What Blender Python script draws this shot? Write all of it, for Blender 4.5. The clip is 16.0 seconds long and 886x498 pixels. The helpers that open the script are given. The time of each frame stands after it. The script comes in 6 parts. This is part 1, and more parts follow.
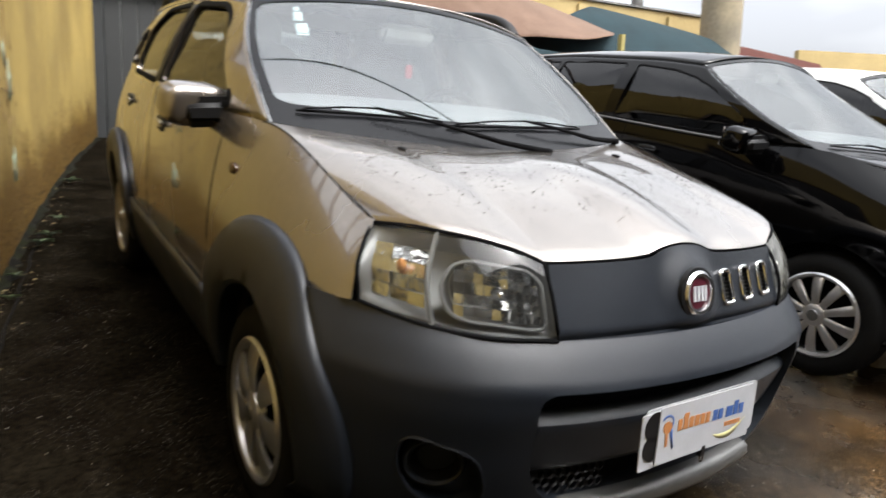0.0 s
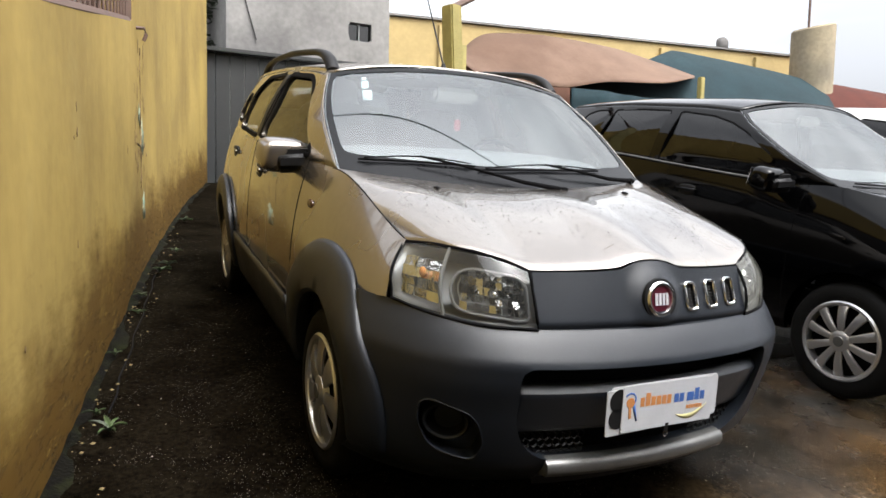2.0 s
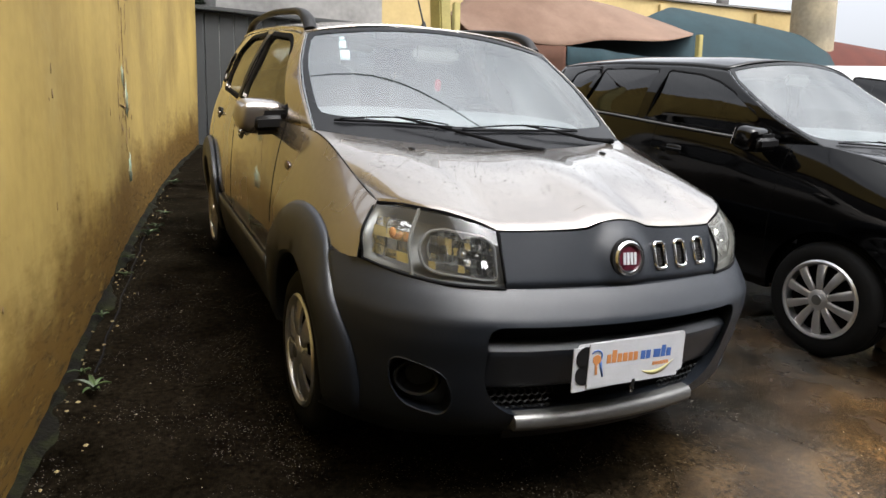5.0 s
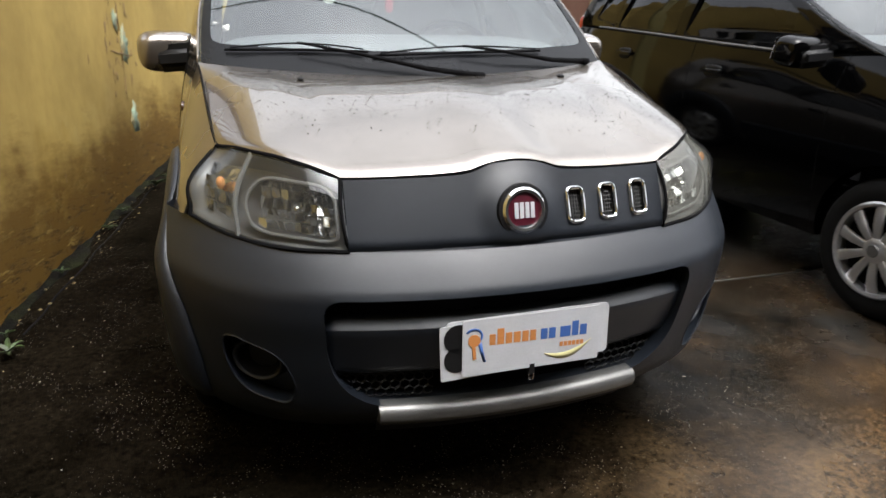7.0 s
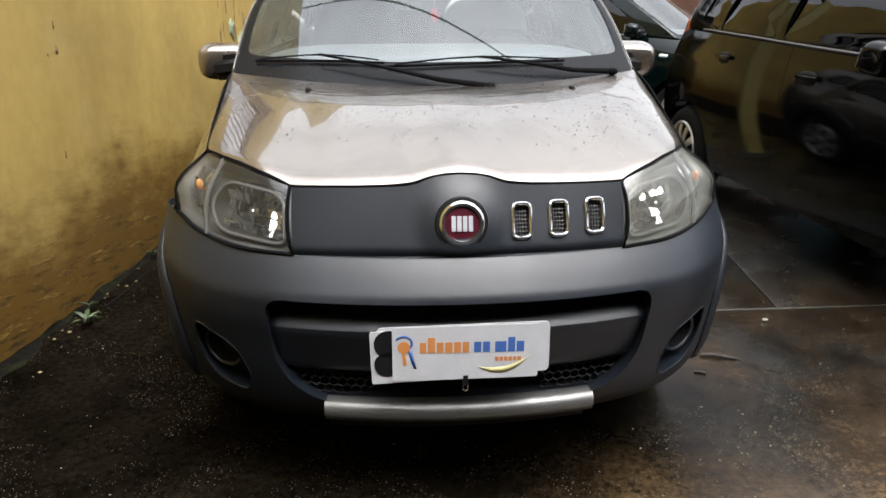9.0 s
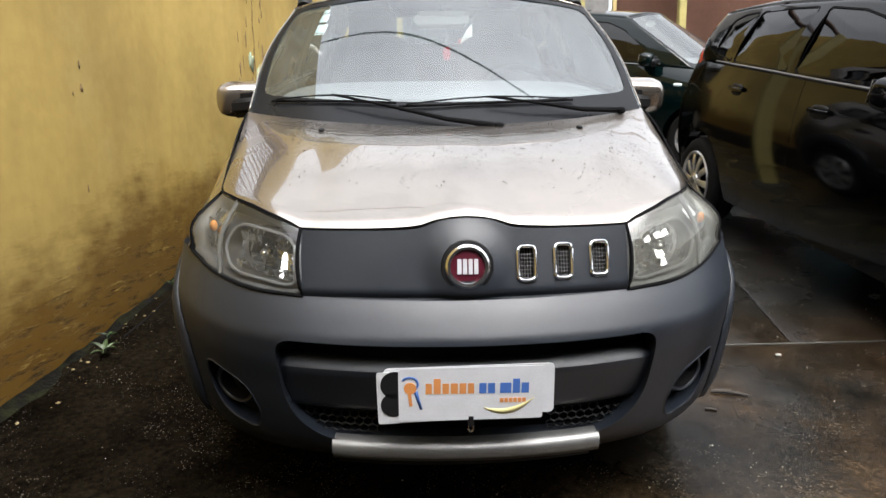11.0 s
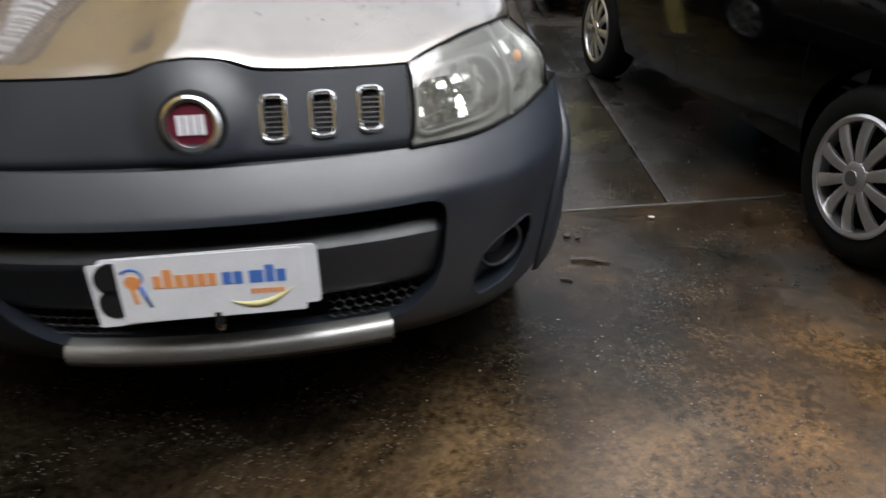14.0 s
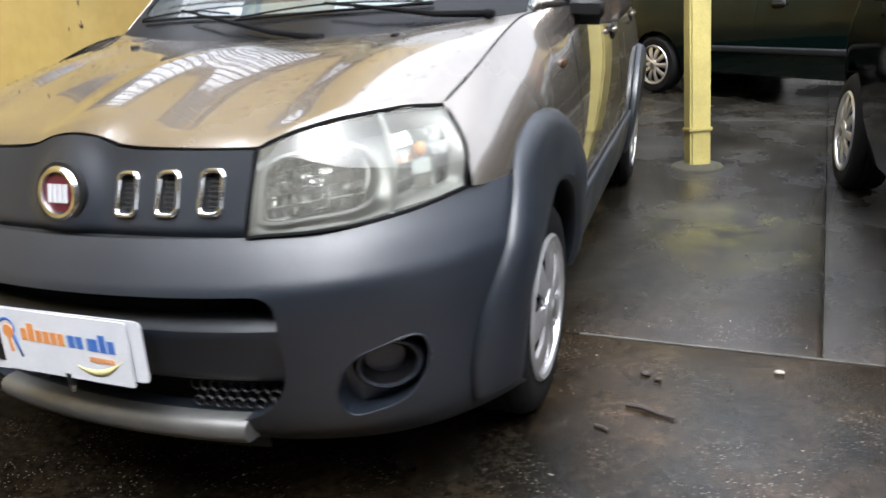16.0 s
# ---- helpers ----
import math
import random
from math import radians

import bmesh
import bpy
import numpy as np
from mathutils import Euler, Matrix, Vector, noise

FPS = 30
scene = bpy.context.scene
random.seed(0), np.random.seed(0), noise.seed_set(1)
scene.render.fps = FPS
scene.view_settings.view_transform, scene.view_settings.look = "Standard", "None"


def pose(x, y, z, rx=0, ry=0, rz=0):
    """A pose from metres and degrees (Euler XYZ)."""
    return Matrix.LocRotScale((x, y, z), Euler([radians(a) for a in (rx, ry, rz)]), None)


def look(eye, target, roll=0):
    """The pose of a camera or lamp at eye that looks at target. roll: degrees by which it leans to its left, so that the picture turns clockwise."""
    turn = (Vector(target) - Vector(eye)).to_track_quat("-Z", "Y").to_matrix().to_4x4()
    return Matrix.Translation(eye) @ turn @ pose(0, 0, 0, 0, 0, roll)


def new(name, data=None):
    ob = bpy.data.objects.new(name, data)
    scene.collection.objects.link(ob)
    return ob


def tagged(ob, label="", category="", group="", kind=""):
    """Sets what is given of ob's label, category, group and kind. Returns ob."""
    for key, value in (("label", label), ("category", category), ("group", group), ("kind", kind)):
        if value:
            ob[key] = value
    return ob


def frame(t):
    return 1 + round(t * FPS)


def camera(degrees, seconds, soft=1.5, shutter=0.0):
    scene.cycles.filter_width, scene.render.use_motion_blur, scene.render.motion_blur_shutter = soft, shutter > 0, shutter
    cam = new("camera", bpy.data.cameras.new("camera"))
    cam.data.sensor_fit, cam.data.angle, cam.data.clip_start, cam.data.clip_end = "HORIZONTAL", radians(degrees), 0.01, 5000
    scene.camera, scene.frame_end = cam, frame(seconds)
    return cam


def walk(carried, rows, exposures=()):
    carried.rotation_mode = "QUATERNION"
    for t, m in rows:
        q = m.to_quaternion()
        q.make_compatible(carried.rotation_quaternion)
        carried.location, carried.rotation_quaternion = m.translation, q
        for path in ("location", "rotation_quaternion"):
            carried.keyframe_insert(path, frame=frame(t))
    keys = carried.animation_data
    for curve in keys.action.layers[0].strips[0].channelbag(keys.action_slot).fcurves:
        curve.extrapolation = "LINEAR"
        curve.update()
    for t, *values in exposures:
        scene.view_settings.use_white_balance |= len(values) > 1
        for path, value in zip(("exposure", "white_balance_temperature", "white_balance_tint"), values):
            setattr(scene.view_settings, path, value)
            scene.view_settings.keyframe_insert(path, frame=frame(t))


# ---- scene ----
# The yard climbs away from the street; cars and paving are laid out on this slope, x across, y uphill, z off the paving.
SLOPE = pose(0, 0, 0, 8.0, 0, 0)
cam = camera(67.1, 16.0, soft=1.5, shutter=0.5)
PATH = [
    (0, (-1.318, -0.905, 1.218), (-0.231, 0.699, 0.724), 6.0),
    (0.5, (-1.418, -1.073, 1.242), (-0.499, 0.622, 0.711), 5.9),
    (1, (-1.363, -1.257, 1.221), (-0.554, 0.524, 0.805), 4.8),
    (1.5, (-1.358, -1.382, 1.259), (-0.53, 0.399, 0.882), 4.8),
    (2, (-1.397, -1.419, 1.272), (-0.535, 0.342, 0.878), 4.7),
    (2.5, (-1.422, -1.474, 1.275), (-0.505, 0.256, 0.864), 5.3),
    (3, (-1.428, -1.514, 1.282), (-0.482, 0.196, 0.855), 5.9),
    (3.2, (-1.427, -1.524, 1.282), (-0.463, 0.176, 0.854), 6.1),
    (5.3, (-1.275, -1.459, 1.278), (-0.419, 0.272, 0.76), 4.5),
    (5.5, (-1.225, -1.452, 1.25), (-0.336, 0.261, 0.724), 5.1),
    (6, (-1.053, -1.397, 1.229), (-0.257, 0.351, 0.672), 6.0),
    (6.5, (-0.856, -1.353, 1.24), (-0.125, 0.407, 0.632), 3.2),
    (7, (-0.602, -1.34, 1.228), (-0.041, 0.454, 0.545), 1.1),
    (7.5, (-0.445, -1.327, 1.23), (-0.083, 0.505, 0.512), 0.4),
    (8, (-0.322, -1.321, 1.259), (-0.09, 0.54, 0.563), -0.7),
    (8.5, (-0.18, -1.401, 1.259), (-0.071, 0.454, 0.52), -0.5),
    (9, (-0.143, -1.46, 1.271), (-0.014, 0.413, 0.582), 0.0),
    (9.5, (-0.119, -1.487, 1.294), (-0.032, 0.392, 0.614), 0.4),
    (10, (-0.114, -1.493, 1.302), (-0.033, 0.4, 0.66), 0.0),
    (10.2, (-0.125, -1.47, 1.326), (-0.04, 0.422, 0.682), -0.2),
    (12.3, (-0.084, -1.486, 1.323), (-0.021, 0.425, 0.736), -0.5),
    (12.5, (-0.079, -1.482, 1.323), (-0.019, 0.417, 0.699), -0.6),
    (13, (-0.06, -1.481, 1.308), (0.009, 0.414, 0.672), -1.6),
    (13.5, (0.049, -1.421, 1.25), (0.219, 0.411, 0.467), -2.5),
    (14, (0.299, -1.213, 1.186), (0.517, 0.518, 0.208), -0.6),
    (14.5, (0.504, -1.112, 1.171), (0.575, 0.603, 0.145), -0.1),
    (15, (0.663, -1.056, 1.154), (0.279, 0.671, 0.222), -4.1),
    (15.5, (0.792, -0.957, 1.169), (0.275, 0.779, 0.321), -1.5),
    (16, (1.132, -0.911, 1.106), (0.442, 0.827, 0.397), -4.0),
]
walk(cam, [(t, SLOPE @ look(eye, target, roll)) for t, eye, target, roll in PATH],
     exposures=[(0, -0.02, 6500, 10), (3.0, 0.04, 6500, 10), (6.0, -0.06, 6500, 10), (8.0, -0.15, 6500, 10), (10.0, 0.15, 6500, 10), (13.0, 0.06, 6500, 10), (14.0, -0.20, 6380, 10), (14.5, 0.18, 6300, 10), (15.0, 0.50, 6230, 10), (16.0, 0.56, 6150, 10)])


# ---- light: an overcast sky ----
def make_world():
    w = bpy.data.worlds.new("overcast")
    w.use_nodes = True
    scene.world = w
    nt = w.node_tree
    bg = nt.nodes["Background"]
    sky = nt.nodes.new("ShaderNodeTexSky")
    sky.sky_type = "NISHITA"
    sky.sun_disc = False
    sky.sun_elevation = math.asin(SUN.normalized().z)
    sky.sun_rotation = math.atan2(SUN.x, SUN.y)
    sky.air_density, sky.dust_density = 1.0, 4.0
    # cloud cover: the sky's light scattered to grey-white, with soft darker bellies
    hsv = nt.nodes.new("ShaderNodeHueSaturation")
    hsv.inputs["Saturation"].default_value = 0.16
    nt.links.new(sky.outputs[0], hsv.inputs["Color"])
    tc = nt.nodes.new("ShaderNodeTexCoord")
    mp = nt.nodes.new("ShaderNodeMapping")
    mp.inputs["Scale"].default_value = (1.0, 1.0, 3.0)
    nt.links.new(tc.outputs["Generated"], mp.inputs["Vector"])
    nz = nt.nodes.new("ShaderNodeTexNoise")
    nz.inputs["Scale"].default_value = 1.7
    nz.inputs["Detail"].default_value = 4.0
    nt.links.new(mp.outputs[0], nz.inputs["Vector"])
    rp = nt.nodes.new("ShaderNodeValToRGB")
    rp.color_ramp.elements[0].position, rp.color_ramp.elements[0].color = 0.36, (0.78, 0.79, 0.82, 1)
    rp.color_ramp.elements[1].position, rp.color_ramp.elements[1].color = 0.62, (1.22, 1.22, 1.21, 1)
    nt.links.new(nz.outputs["Fac"], rp.inputs["Fac"])
    mx = nt.nodes.new("ShaderNodeMix")
    mx.data_type, mx.blend_type = "RGBA", "MULTIPLY"
    mx.inputs["Factor"].default_value = 1.0
    nt.links.new(hsv.outputs[0], mx.inputs["A"])
    nt.links.new(rp.outputs[0], mx.inputs["B"])
    # an overcast sky is brightest overhead
    sep = nt.nodes.new("ShaderNodeSeparateXYZ")
    nt.links.new(tc.outputs["Generated"], sep.inputs[0])
    zr = nt.nodes.new("ShaderNodeMapRange")
    zr.inputs["From Min"].default_value, zr.inputs["From Max"].default_value = 0.0, 1.0
    zr.inputs["To Min"].default_value, zr.inputs["To Max"].default_value = 1.12, 3.85
    nt.links.new(sep.outputs["Z"], zr.inputs["Value"])
    m2 = nt.nodes.new("ShaderNodeMix")
    m2.data_type, m2.blend_type = "RGBA", "MULTIPLY"
    m2.inputs["Factor"].default_value = 1.0
    nt.links.new(mx.outputs["Result"], m2.inputs["A"])
    nt.links.new(zr.outputs["Result"], m2.inputs["B"])
    # the veiled sun brightens the cloud round it
    dot = nt.nodes.new("ShaderNodeVectorMath")
    dot.operation = "DOT_PRODUCT"
    dot.inputs[1].default_value = SUN.normalized()
    nt.links.new(tc.outputs["Generated"], dot.inputs[0])
    veil = nt.nodes.new("ShaderNodeMapRange")
    veil.interpolation_type = "SMOOTHSTEP"
    veil.inputs["From Min"].default_value, veil.inputs["From Max"].default_value = 0.55, 1.0
    veil.inputs["To Min"].default_value, veil.inputs["To Max"].default_value = 0.97, 1.20
    nt.links.new(dot.outputs["Value"], veil.inputs["Value"])
    m3 = nt.nodes.new("ShaderNodeMix")
    m3.data_type, m3.blend_type = "RGBA", "MULTIPLY"
    m3.inputs["Factor"].default_value = 1.0
    nt.links.new(m2.outputs["Result"], m3.inputs["A"])
    nt.links.new(veil.outputs["Result"], m3.inputs["B"])
    nt.links.new(m3.outputs["Result"], bg.inputs["Color"])
    bg.inputs["Strength"].default_value = SKY
    sun = new("sun", bpy.data.lights.new("sun", "SUN"))
    sun.data.energy, sun.data.angle, sun.data.color = 0.5, radians(25), (1.0, 0.97, 0.93)
    sun.matrix_world = look((0, 0, 30), Vector((0, 0, 30)) - SUN)


SKY = 0.205
SUN = Vector((0.32, -0.75, 1.35))
make_world()


# ---- materials ----
def material(name, base, rough=0.5, metal=0.0, coat=0.0, var=0.12, scale=6.0, bump=0.0, bscale=60.0, tint=None, tscale=1.2, tlo=0.45, thi=0.65, rvar=0.0, per_object=0.0, spec=0.5, coord="Object"):
    """A Principled surface: colour varied at two scales, an optional second colour in patches, and fine relief."""
    m = bpy.data.materials.new(name)
    m.use_nodes = True
    nt = m.node_tree
    b = nt.nodes["Principled BSDF"]
    b.inputs["Roughness"].default_value = rough
    b.inputs["Metallic"].default_value = metal
    b.inputs["Coat Weight"].default_value = coat
    b.inputs["Coat Roughness"].default_value = 0.04
    b.inputs["Specular IOR Level"].default_value = spec
    tc = nt.nodes.new("ShaderNodeTexCoord")

    def noise_of(sc, detail=5.0):
        n = nt.nodes.new("ShaderNodeTexNoise")
        n.inputs["Scale"].default_value = sc
        n.inputs["Detail"].default_value = detail
        nt.links.new(tc.outputs[coord], n.inputs["Vector"])
        return n

    def mixed(kind, fac, a, c):
        x = nt.nodes.new("ShaderNodeMix")
        x.data_type, x.blend_type = "RGBA", kind
        for sock, val in ((x.inputs["Factor"], fac), (x.inputs["A"], a), (x.inputs["B"], c)):
            if hasattr(val, "links"):
                nt.links.new(val, sock)
            elif isinstance(val, float):
                sock.default_value = val
            else:
                sock.default_value = (*val, 1)
        return x.outputs["Result"]

    def ramp(src, lo, hi, a=(0, 0, 0), c=(1, 1, 1)):
        r = nt.nodes.new("ShaderNodeValToRGB")
        r.color_ramp.elements[0].position, r.color_ramp.elements[0].color = lo, (*a, 1)
        r.color_ramp.elements[1].position, r.color_ramp.elements[1].color = hi, (*c, 1)
        nt.links.new(src, r.inputs["Fac"])
        return r.outputs["Color"]

    col = mixed("MIX", 0.0, base, base)
    if tint:
        col = mixed("MIX", ramp(noise_of(tscale, 6.0).outputs["Fac"], tlo, thi), base, tint)
    if var:
        col = mixed("MULTIPLY", 1.0, col, ramp(noise_of(scale).outputs["Fac"], 0.3, 0.7, (1 - var,) * 3, (1 + var,) * 3))
        col = mixed("MULTIPLY", 1.0, col, ramp(noise_of(scale * 11).outputs["Fac"], 0.3, 0.7, (1 - var * 0.6,) * 3, (1 + var * 0.6,) * 3))
    if per_object:
        oi = nt.nodes.new("ShaderNodeObjectInfo")
        col = mixed("MULTIPLY", 1.0, col, ramp(oi.outputs["Random"], 0.0, 1.0, (1 - per_object,) * 3, (1 + per_object,) * 3))
    nt.links.new(col, b.inputs["Base Color"])
    if rvar:
        r = nt.nodes.new("ShaderNodeMapRange")
        r.inputs["From Min"].default_value, r.inputs["From Max"].default_value = 0.35, 0.65
        r.inputs["To Min"].default_value, r.inputs["To Max"].default_value = max(0.02, rough - rvar), min(1.0, rough + rvar)
        nt.links.new(noise_of(scale * 0.5, 6.0).outputs["Fac"], r.inputs["Value"])
        nt.links.new(r.outputs["Result"], b.inputs["Roughness"])
    if bump:
        bp = nt.nodes.new("ShaderNodeBump")
        bp.inputs["Strength"].default_value = bump
        bp.inputs["Distance"].default_value = 0.01
        nt.links.new(noise_of(bscale, 8.0).outputs["Fac"], bp.inputs["Height"])
        nt.links.new(bp.outputs["Normal"], b.inputs["Normal"])
    return m


def glass(name, tint=(0.8, 0.85, 0.83), haze=0.0, hazecol=(0.7, 0.68, 0.6), ior=1.5, gloss_rough=0.015):
    """A thin pane: tinted see-through, a film of haze, and mirror gloss by Fresnel."""
    m = bpy.data.materials.new(name)
    m.use_nodes = True
    nt = m.node_tree
    nt.nodes.remove(nt.nodes["Principled BSDF"])
    out = nt.nodes["Material Output"]
    tr = nt.nodes.new("ShaderNodeBsdfTransparent")
    tr.inputs["Color"].default_value = (*tint, 1)
    last = tr
    if haze:
        df = nt.nodes.new("ShaderNodeBsdfDiffuse")
        df.inputs["Color"].default_value = (*hazecol, 1)
        hz = nt.nodes.new("ShaderNodeMixShader")
        tc = nt.nodes.new("ShaderNodeTexCoord")
        nz = nt.nodes.new("ShaderNodeTexNoise")
        nz.inputs["Scale"].default_value = 9.0
        nz.inputs["Detail"].default_value = 6.0
        nt.links.new(tc.outputs["Object"], nz.inputs["Vector"])
        mr = nt.nodes.new("ShaderNodeMapRange")
        mr.inputs["From Min"].default_value, mr.inputs["From Max"].default_value = 0.3, 0.7
        mr.inputs["To Min"].default_value, mr.inputs["To Max"].default_value = haze * 0.6, haze * 1.4
        nt.links.new(nz.outputs["Fac"], mr.inputs["Value"])
        nt.links.new(mr.outputs["Result"], hz.inputs["Fac"])
        nt.links.new(tr.outputs[0], hz.inputs[1])
        nt.links.new(df.outputs[0], hz.inputs[2])
        last = hz
    gl = nt.nodes.new("ShaderNodeBsdfGlossy")
    gl.inputs["Roughness"].default_value = gloss_rough
    fr = nt.nodes.new("ShaderNodeFresnel")
    fr.inputs["IOR"].default_value = ior
    mx = nt.nodes.new("ShaderNodeMixShader")
    nt.links.new(fr.outputs[0], mx.inputs["Fac"])
    nt.links.new(last.outputs[0], mx.inputs[1])
    nt.links.new(gl.outputs[0], mx.inputs[2])
    nt.links.new(mx.outputs[0], out.inputs["Surface"])
    return m


M_PAINT = material("champagne_paint", (0.262, 0.231, 0.200), 0.27, 0.86, coat=1.0, var=0.05, scale=3, rvar=0.05)
M_PAINT.node_tree.nodes["Principled BSDF"].inputs["Coat IOR"].default_value = 1.75
M_PAINT.node_tree.nodes["Principled BSDF"].inputs["Coat Roughness"].default_value = 0.02
M_PLASTIC = material("grey_bumper_plastic", (0.0086, 0.0112, 0.0160), 0.40, var=0.10, scale=5, bump=0.12, bscale=900, rvar=0.06)
M_BLACK = material("black_trim", (0.006, 0.006, 0.0065), 0.5, spec=0.22, var=0.15, scale=8)
# near-black: shade inside openings put into the colour; also seals, gaps and wipers
M_DARK = material("shade_and_trim_black", (0.003, 0.003, 0.0035), 0.85, spec=0.08, var=0.1)
M_RUBBER = material("tyre_rubber", (0.0045, 0.0045, 0.0045), 0.75, spec=0.12, var=0.25, scale=14, bump=0.2, bscale=120)
M_SILVER = material("silver_wheel", (0.55, 0.55, 0.56), 0.28, 0.85, var=0.10, scale=14)
M_BRUSHED = material("satin_silver", (0.165, 0.165, 0.16), 0.44, 0.8, var=0.08, scale=20)
M_CHROME = material("chrome", (0.80, 0.80, 0.81), 0.20, 1.0, var=0.04)
M_REFL = material("reflector", (0.72, 0.73, 0.74), 0.07, 1.0, var=0.1, scale=40, bump=0.15, bscale=90)
M_HOUSING = material("satin_grey_housing", (0.17, 0.175, 0.175), 0.38, 0.5, var=0.08, scale=12)
M_BEZEL = material("headlamp_bezel", (0.018, 0.018, 0.018), 0.4, 0.0, var=0.15)
# for the unseen wall that blocks light from behind the camera
M_BLOCKER = material("dark_light_blocker", (0.032, 0.030, 0.027), 0.9, var=0.3, scale=0.7)
M_AMBER = material("amber_bulb", (0.55, 0.24, 0.08), 0.2, var=0.1)
M_RED = material("badge_red", (0.055, 0.006, 0.013), 0.3, var=0.08)
M_WHITE = material("white_print", (0.40, 0.41, 0.43), 0.4, var=0.05, scale=20)
M_ORANGE = material("orange_print", (0.42, 0.17, 0.05), 0.45, var=0.04)
M_BLUE = material("blue_print", (0.035, 0.095, 0.29), 0.45, var=0.04)
M_YEL = material("yellow_print", (0.42, 0.39, 0.19), 0.45, var=0.04)
M_SEAT = material("seat_fabric", (0.15, 0.16, 0.165), 0.9, var=0.2, scale=30, bump=0.2, bscale=300)
M_CABIN = material("cabin_plastic", (0.11, 0.116, 0.12), 0.6, var=0.15)
M_CREAM = material("headlining", (0.35, 0.34, 0.31), 0.9, var=0.08)
M_FOXP = material("black_paint", (0.0009, 0.0009, 0.0010), 0.07, 0.0, coat=0.0, spec=0.28, var=0.1, scale=4)
M_GREENP = material("dark_green_paint", (0.0010, 0.0042, 0.0042), 0.06, 0.0, coat=0.0, spec=0.35, var=0.1, scale=4)
M_WHITEP = material("white_paint", (0.70, 0.70, 0.68), 0.3, 0.0, coat=0.8, var=0.04, scale=4)
# lighter than the paint: the belt line's reflection put into the colour
M_BELT = material("belt_sheen_grey", (0.16, 0.155, 0.15), 0.3, 0.7, var=0.06)
M_TAIL = material("tail_lamp_red", (0.30, 0.01, 0.012), 0.15, 0.0, coat=1.0, var=0.08)
M_SCREEN = glass("windscreen_glass", (0.80, 0.90, 0.90), haze=0.045, hazecol=(0.50, 0.62, 0.63), ior=2.5, gloss_rough=0.0)
M_REAR = glass("rear_glass", (0.70, 0.76, 0.76), ior=1.6)
M_FRIT = material("black_glass_border", (0.008, 0.0085, 0.0095), 0.2, spec=0.14, var=0.1, scale=8)
M_REPEAT = material("smoked_amber_lens", (0.05, 0.025, 0.014), 0.25, var=0.1)
M_SIDE = glass("side_glass", (0.30, 0.33, 0.32), ior=1.75)
M_TINT = glass("tinted_glass", (0.030, 0.028, 0.028), ior=1.58)
M_LENS = glass("headlamp_lens", (0.90, 0.91, 0.90), haze=0.025, hazecol=(0.55, 0.55, 0.52), ior=1.52)
# oxidised lens; the haze also holds the sky's reflection on this side
M_LENSH = glass("weathered_sheen_lens", (0.80, 0.81, 0.76), haze=0.11, hazecol=(0.58, 0.57, 0.50), ior=1.52)
M_MIRROR = material("mirror_glass", (0.85, 0.85, 0.86), 0.02, 1.0, var=0.0)
M_WALL = material("yellow_plaster", (0.345, 0.246, 0.074), 0.75, spec=0.2, var=0.11, scale=1.3, bump=0.10, bscale=22, tint=(0.25, 0.175, 0.054), tscale=0.8)
M_WALL2 = material("pale_yellow_wall", (0.39, 0.29, 0.125), 0.85, var=0.10, scale=0.8, bump=0.2, bscale=20)
M_CONC = material("bare_concrete", (0.19, 0.183, 0.172), 0.9, var=0.20, scale=0.9, bump=0.3, bscale=14, tint=(0.125, 0.12, 0.115), tscale=0.7)
M_TOWER = material("stained_tower_render", (0.26, 0.215, 0.14), 0.9, var=0.22, scale=0.8, bump=0.3, bscale=14, tint=(0.20, 0.17, 0.12), tscale=0.6)
M_GATE = material("dark_grey_sheet", (0.010, 0.0115, 0.0115), 0.6, var=0.15, scale=2.0)
M_SLAB = bpy.data.materials.new("wet_concrete")
M_GROUND = material("wet_earth_concrete", (0.014, 0.0125, 0.011), 0.6, var=0.3, scale=1.5, bump=0.5, bscale=50, rvar=0.2)
M_POLE = material("yellow_pole_paint", (0.27, 0.225, 0.07), 0.6, var=0.15, scale=7, bump=0.2, bscale=60)
M_TARPB = material("brown_shade_cloth", (0.150, 0.088, 0.058), 0.9, var=0.08, scale=1.4, bump=0.2, bscale=200, tint=(0.215, 0.138, 0.098), tscale=0.35)
M_TARPC = material("rust_brown_cloth", (0.085, 0.036, 0.020), 0.9, var=0.12, scale=1.4, bump=0.2, bscale=200)
M_TARPT = material("teal_shade_cloth", (0.012, 0.034, 0.042), 0.9, var=0.15, scale=1.4, bump=0.2, bscale=200)
M_TARPR = material("red_shade_cloth", (0.095, 0.022, 0.013), 0.9, var=0.15, scale=1.4, bump=0.2, bscale=200)
M_LEAF = material("weed_leaf", (0.036, 0.058, 0.018), 0.55, var=0.3, scale=20, per_object=0.3)
M_TREEL = material("tree_foliage", (0.020, 0.030, 0.014), 0.7, var=0.4, scale=3)
M_BARK = material("bark", (0.06, 0.045, 0.035), 0.9, var=0.3, scale=9, bump=0.5, bscale=30)
M_TWIG = material("wet_twig", (0.025, 0.018, 0.013), 0.7, var=0.2)
M_BRICK = material("broken_block", (0.34, 0.30, 0.24), 0.9, var=0.3, scale=12, bump=0.6, bscale=60)
M_PATCH = material("pale_blue_old_paint", (0.20, 0.26, 0.18), 0.9, var=0.22, scale=18, tint=(0.26, 0.22, 0.11), tscale=14.0)
M_CRACK = material("bare_scratch", (0.16, 0.10, 0.045), 0.9, var=0.3, scale=30)
M_IRON = material("painted_iron", (0.09, 0.05, 0.035), 0.6, var=0.2, scale=12)
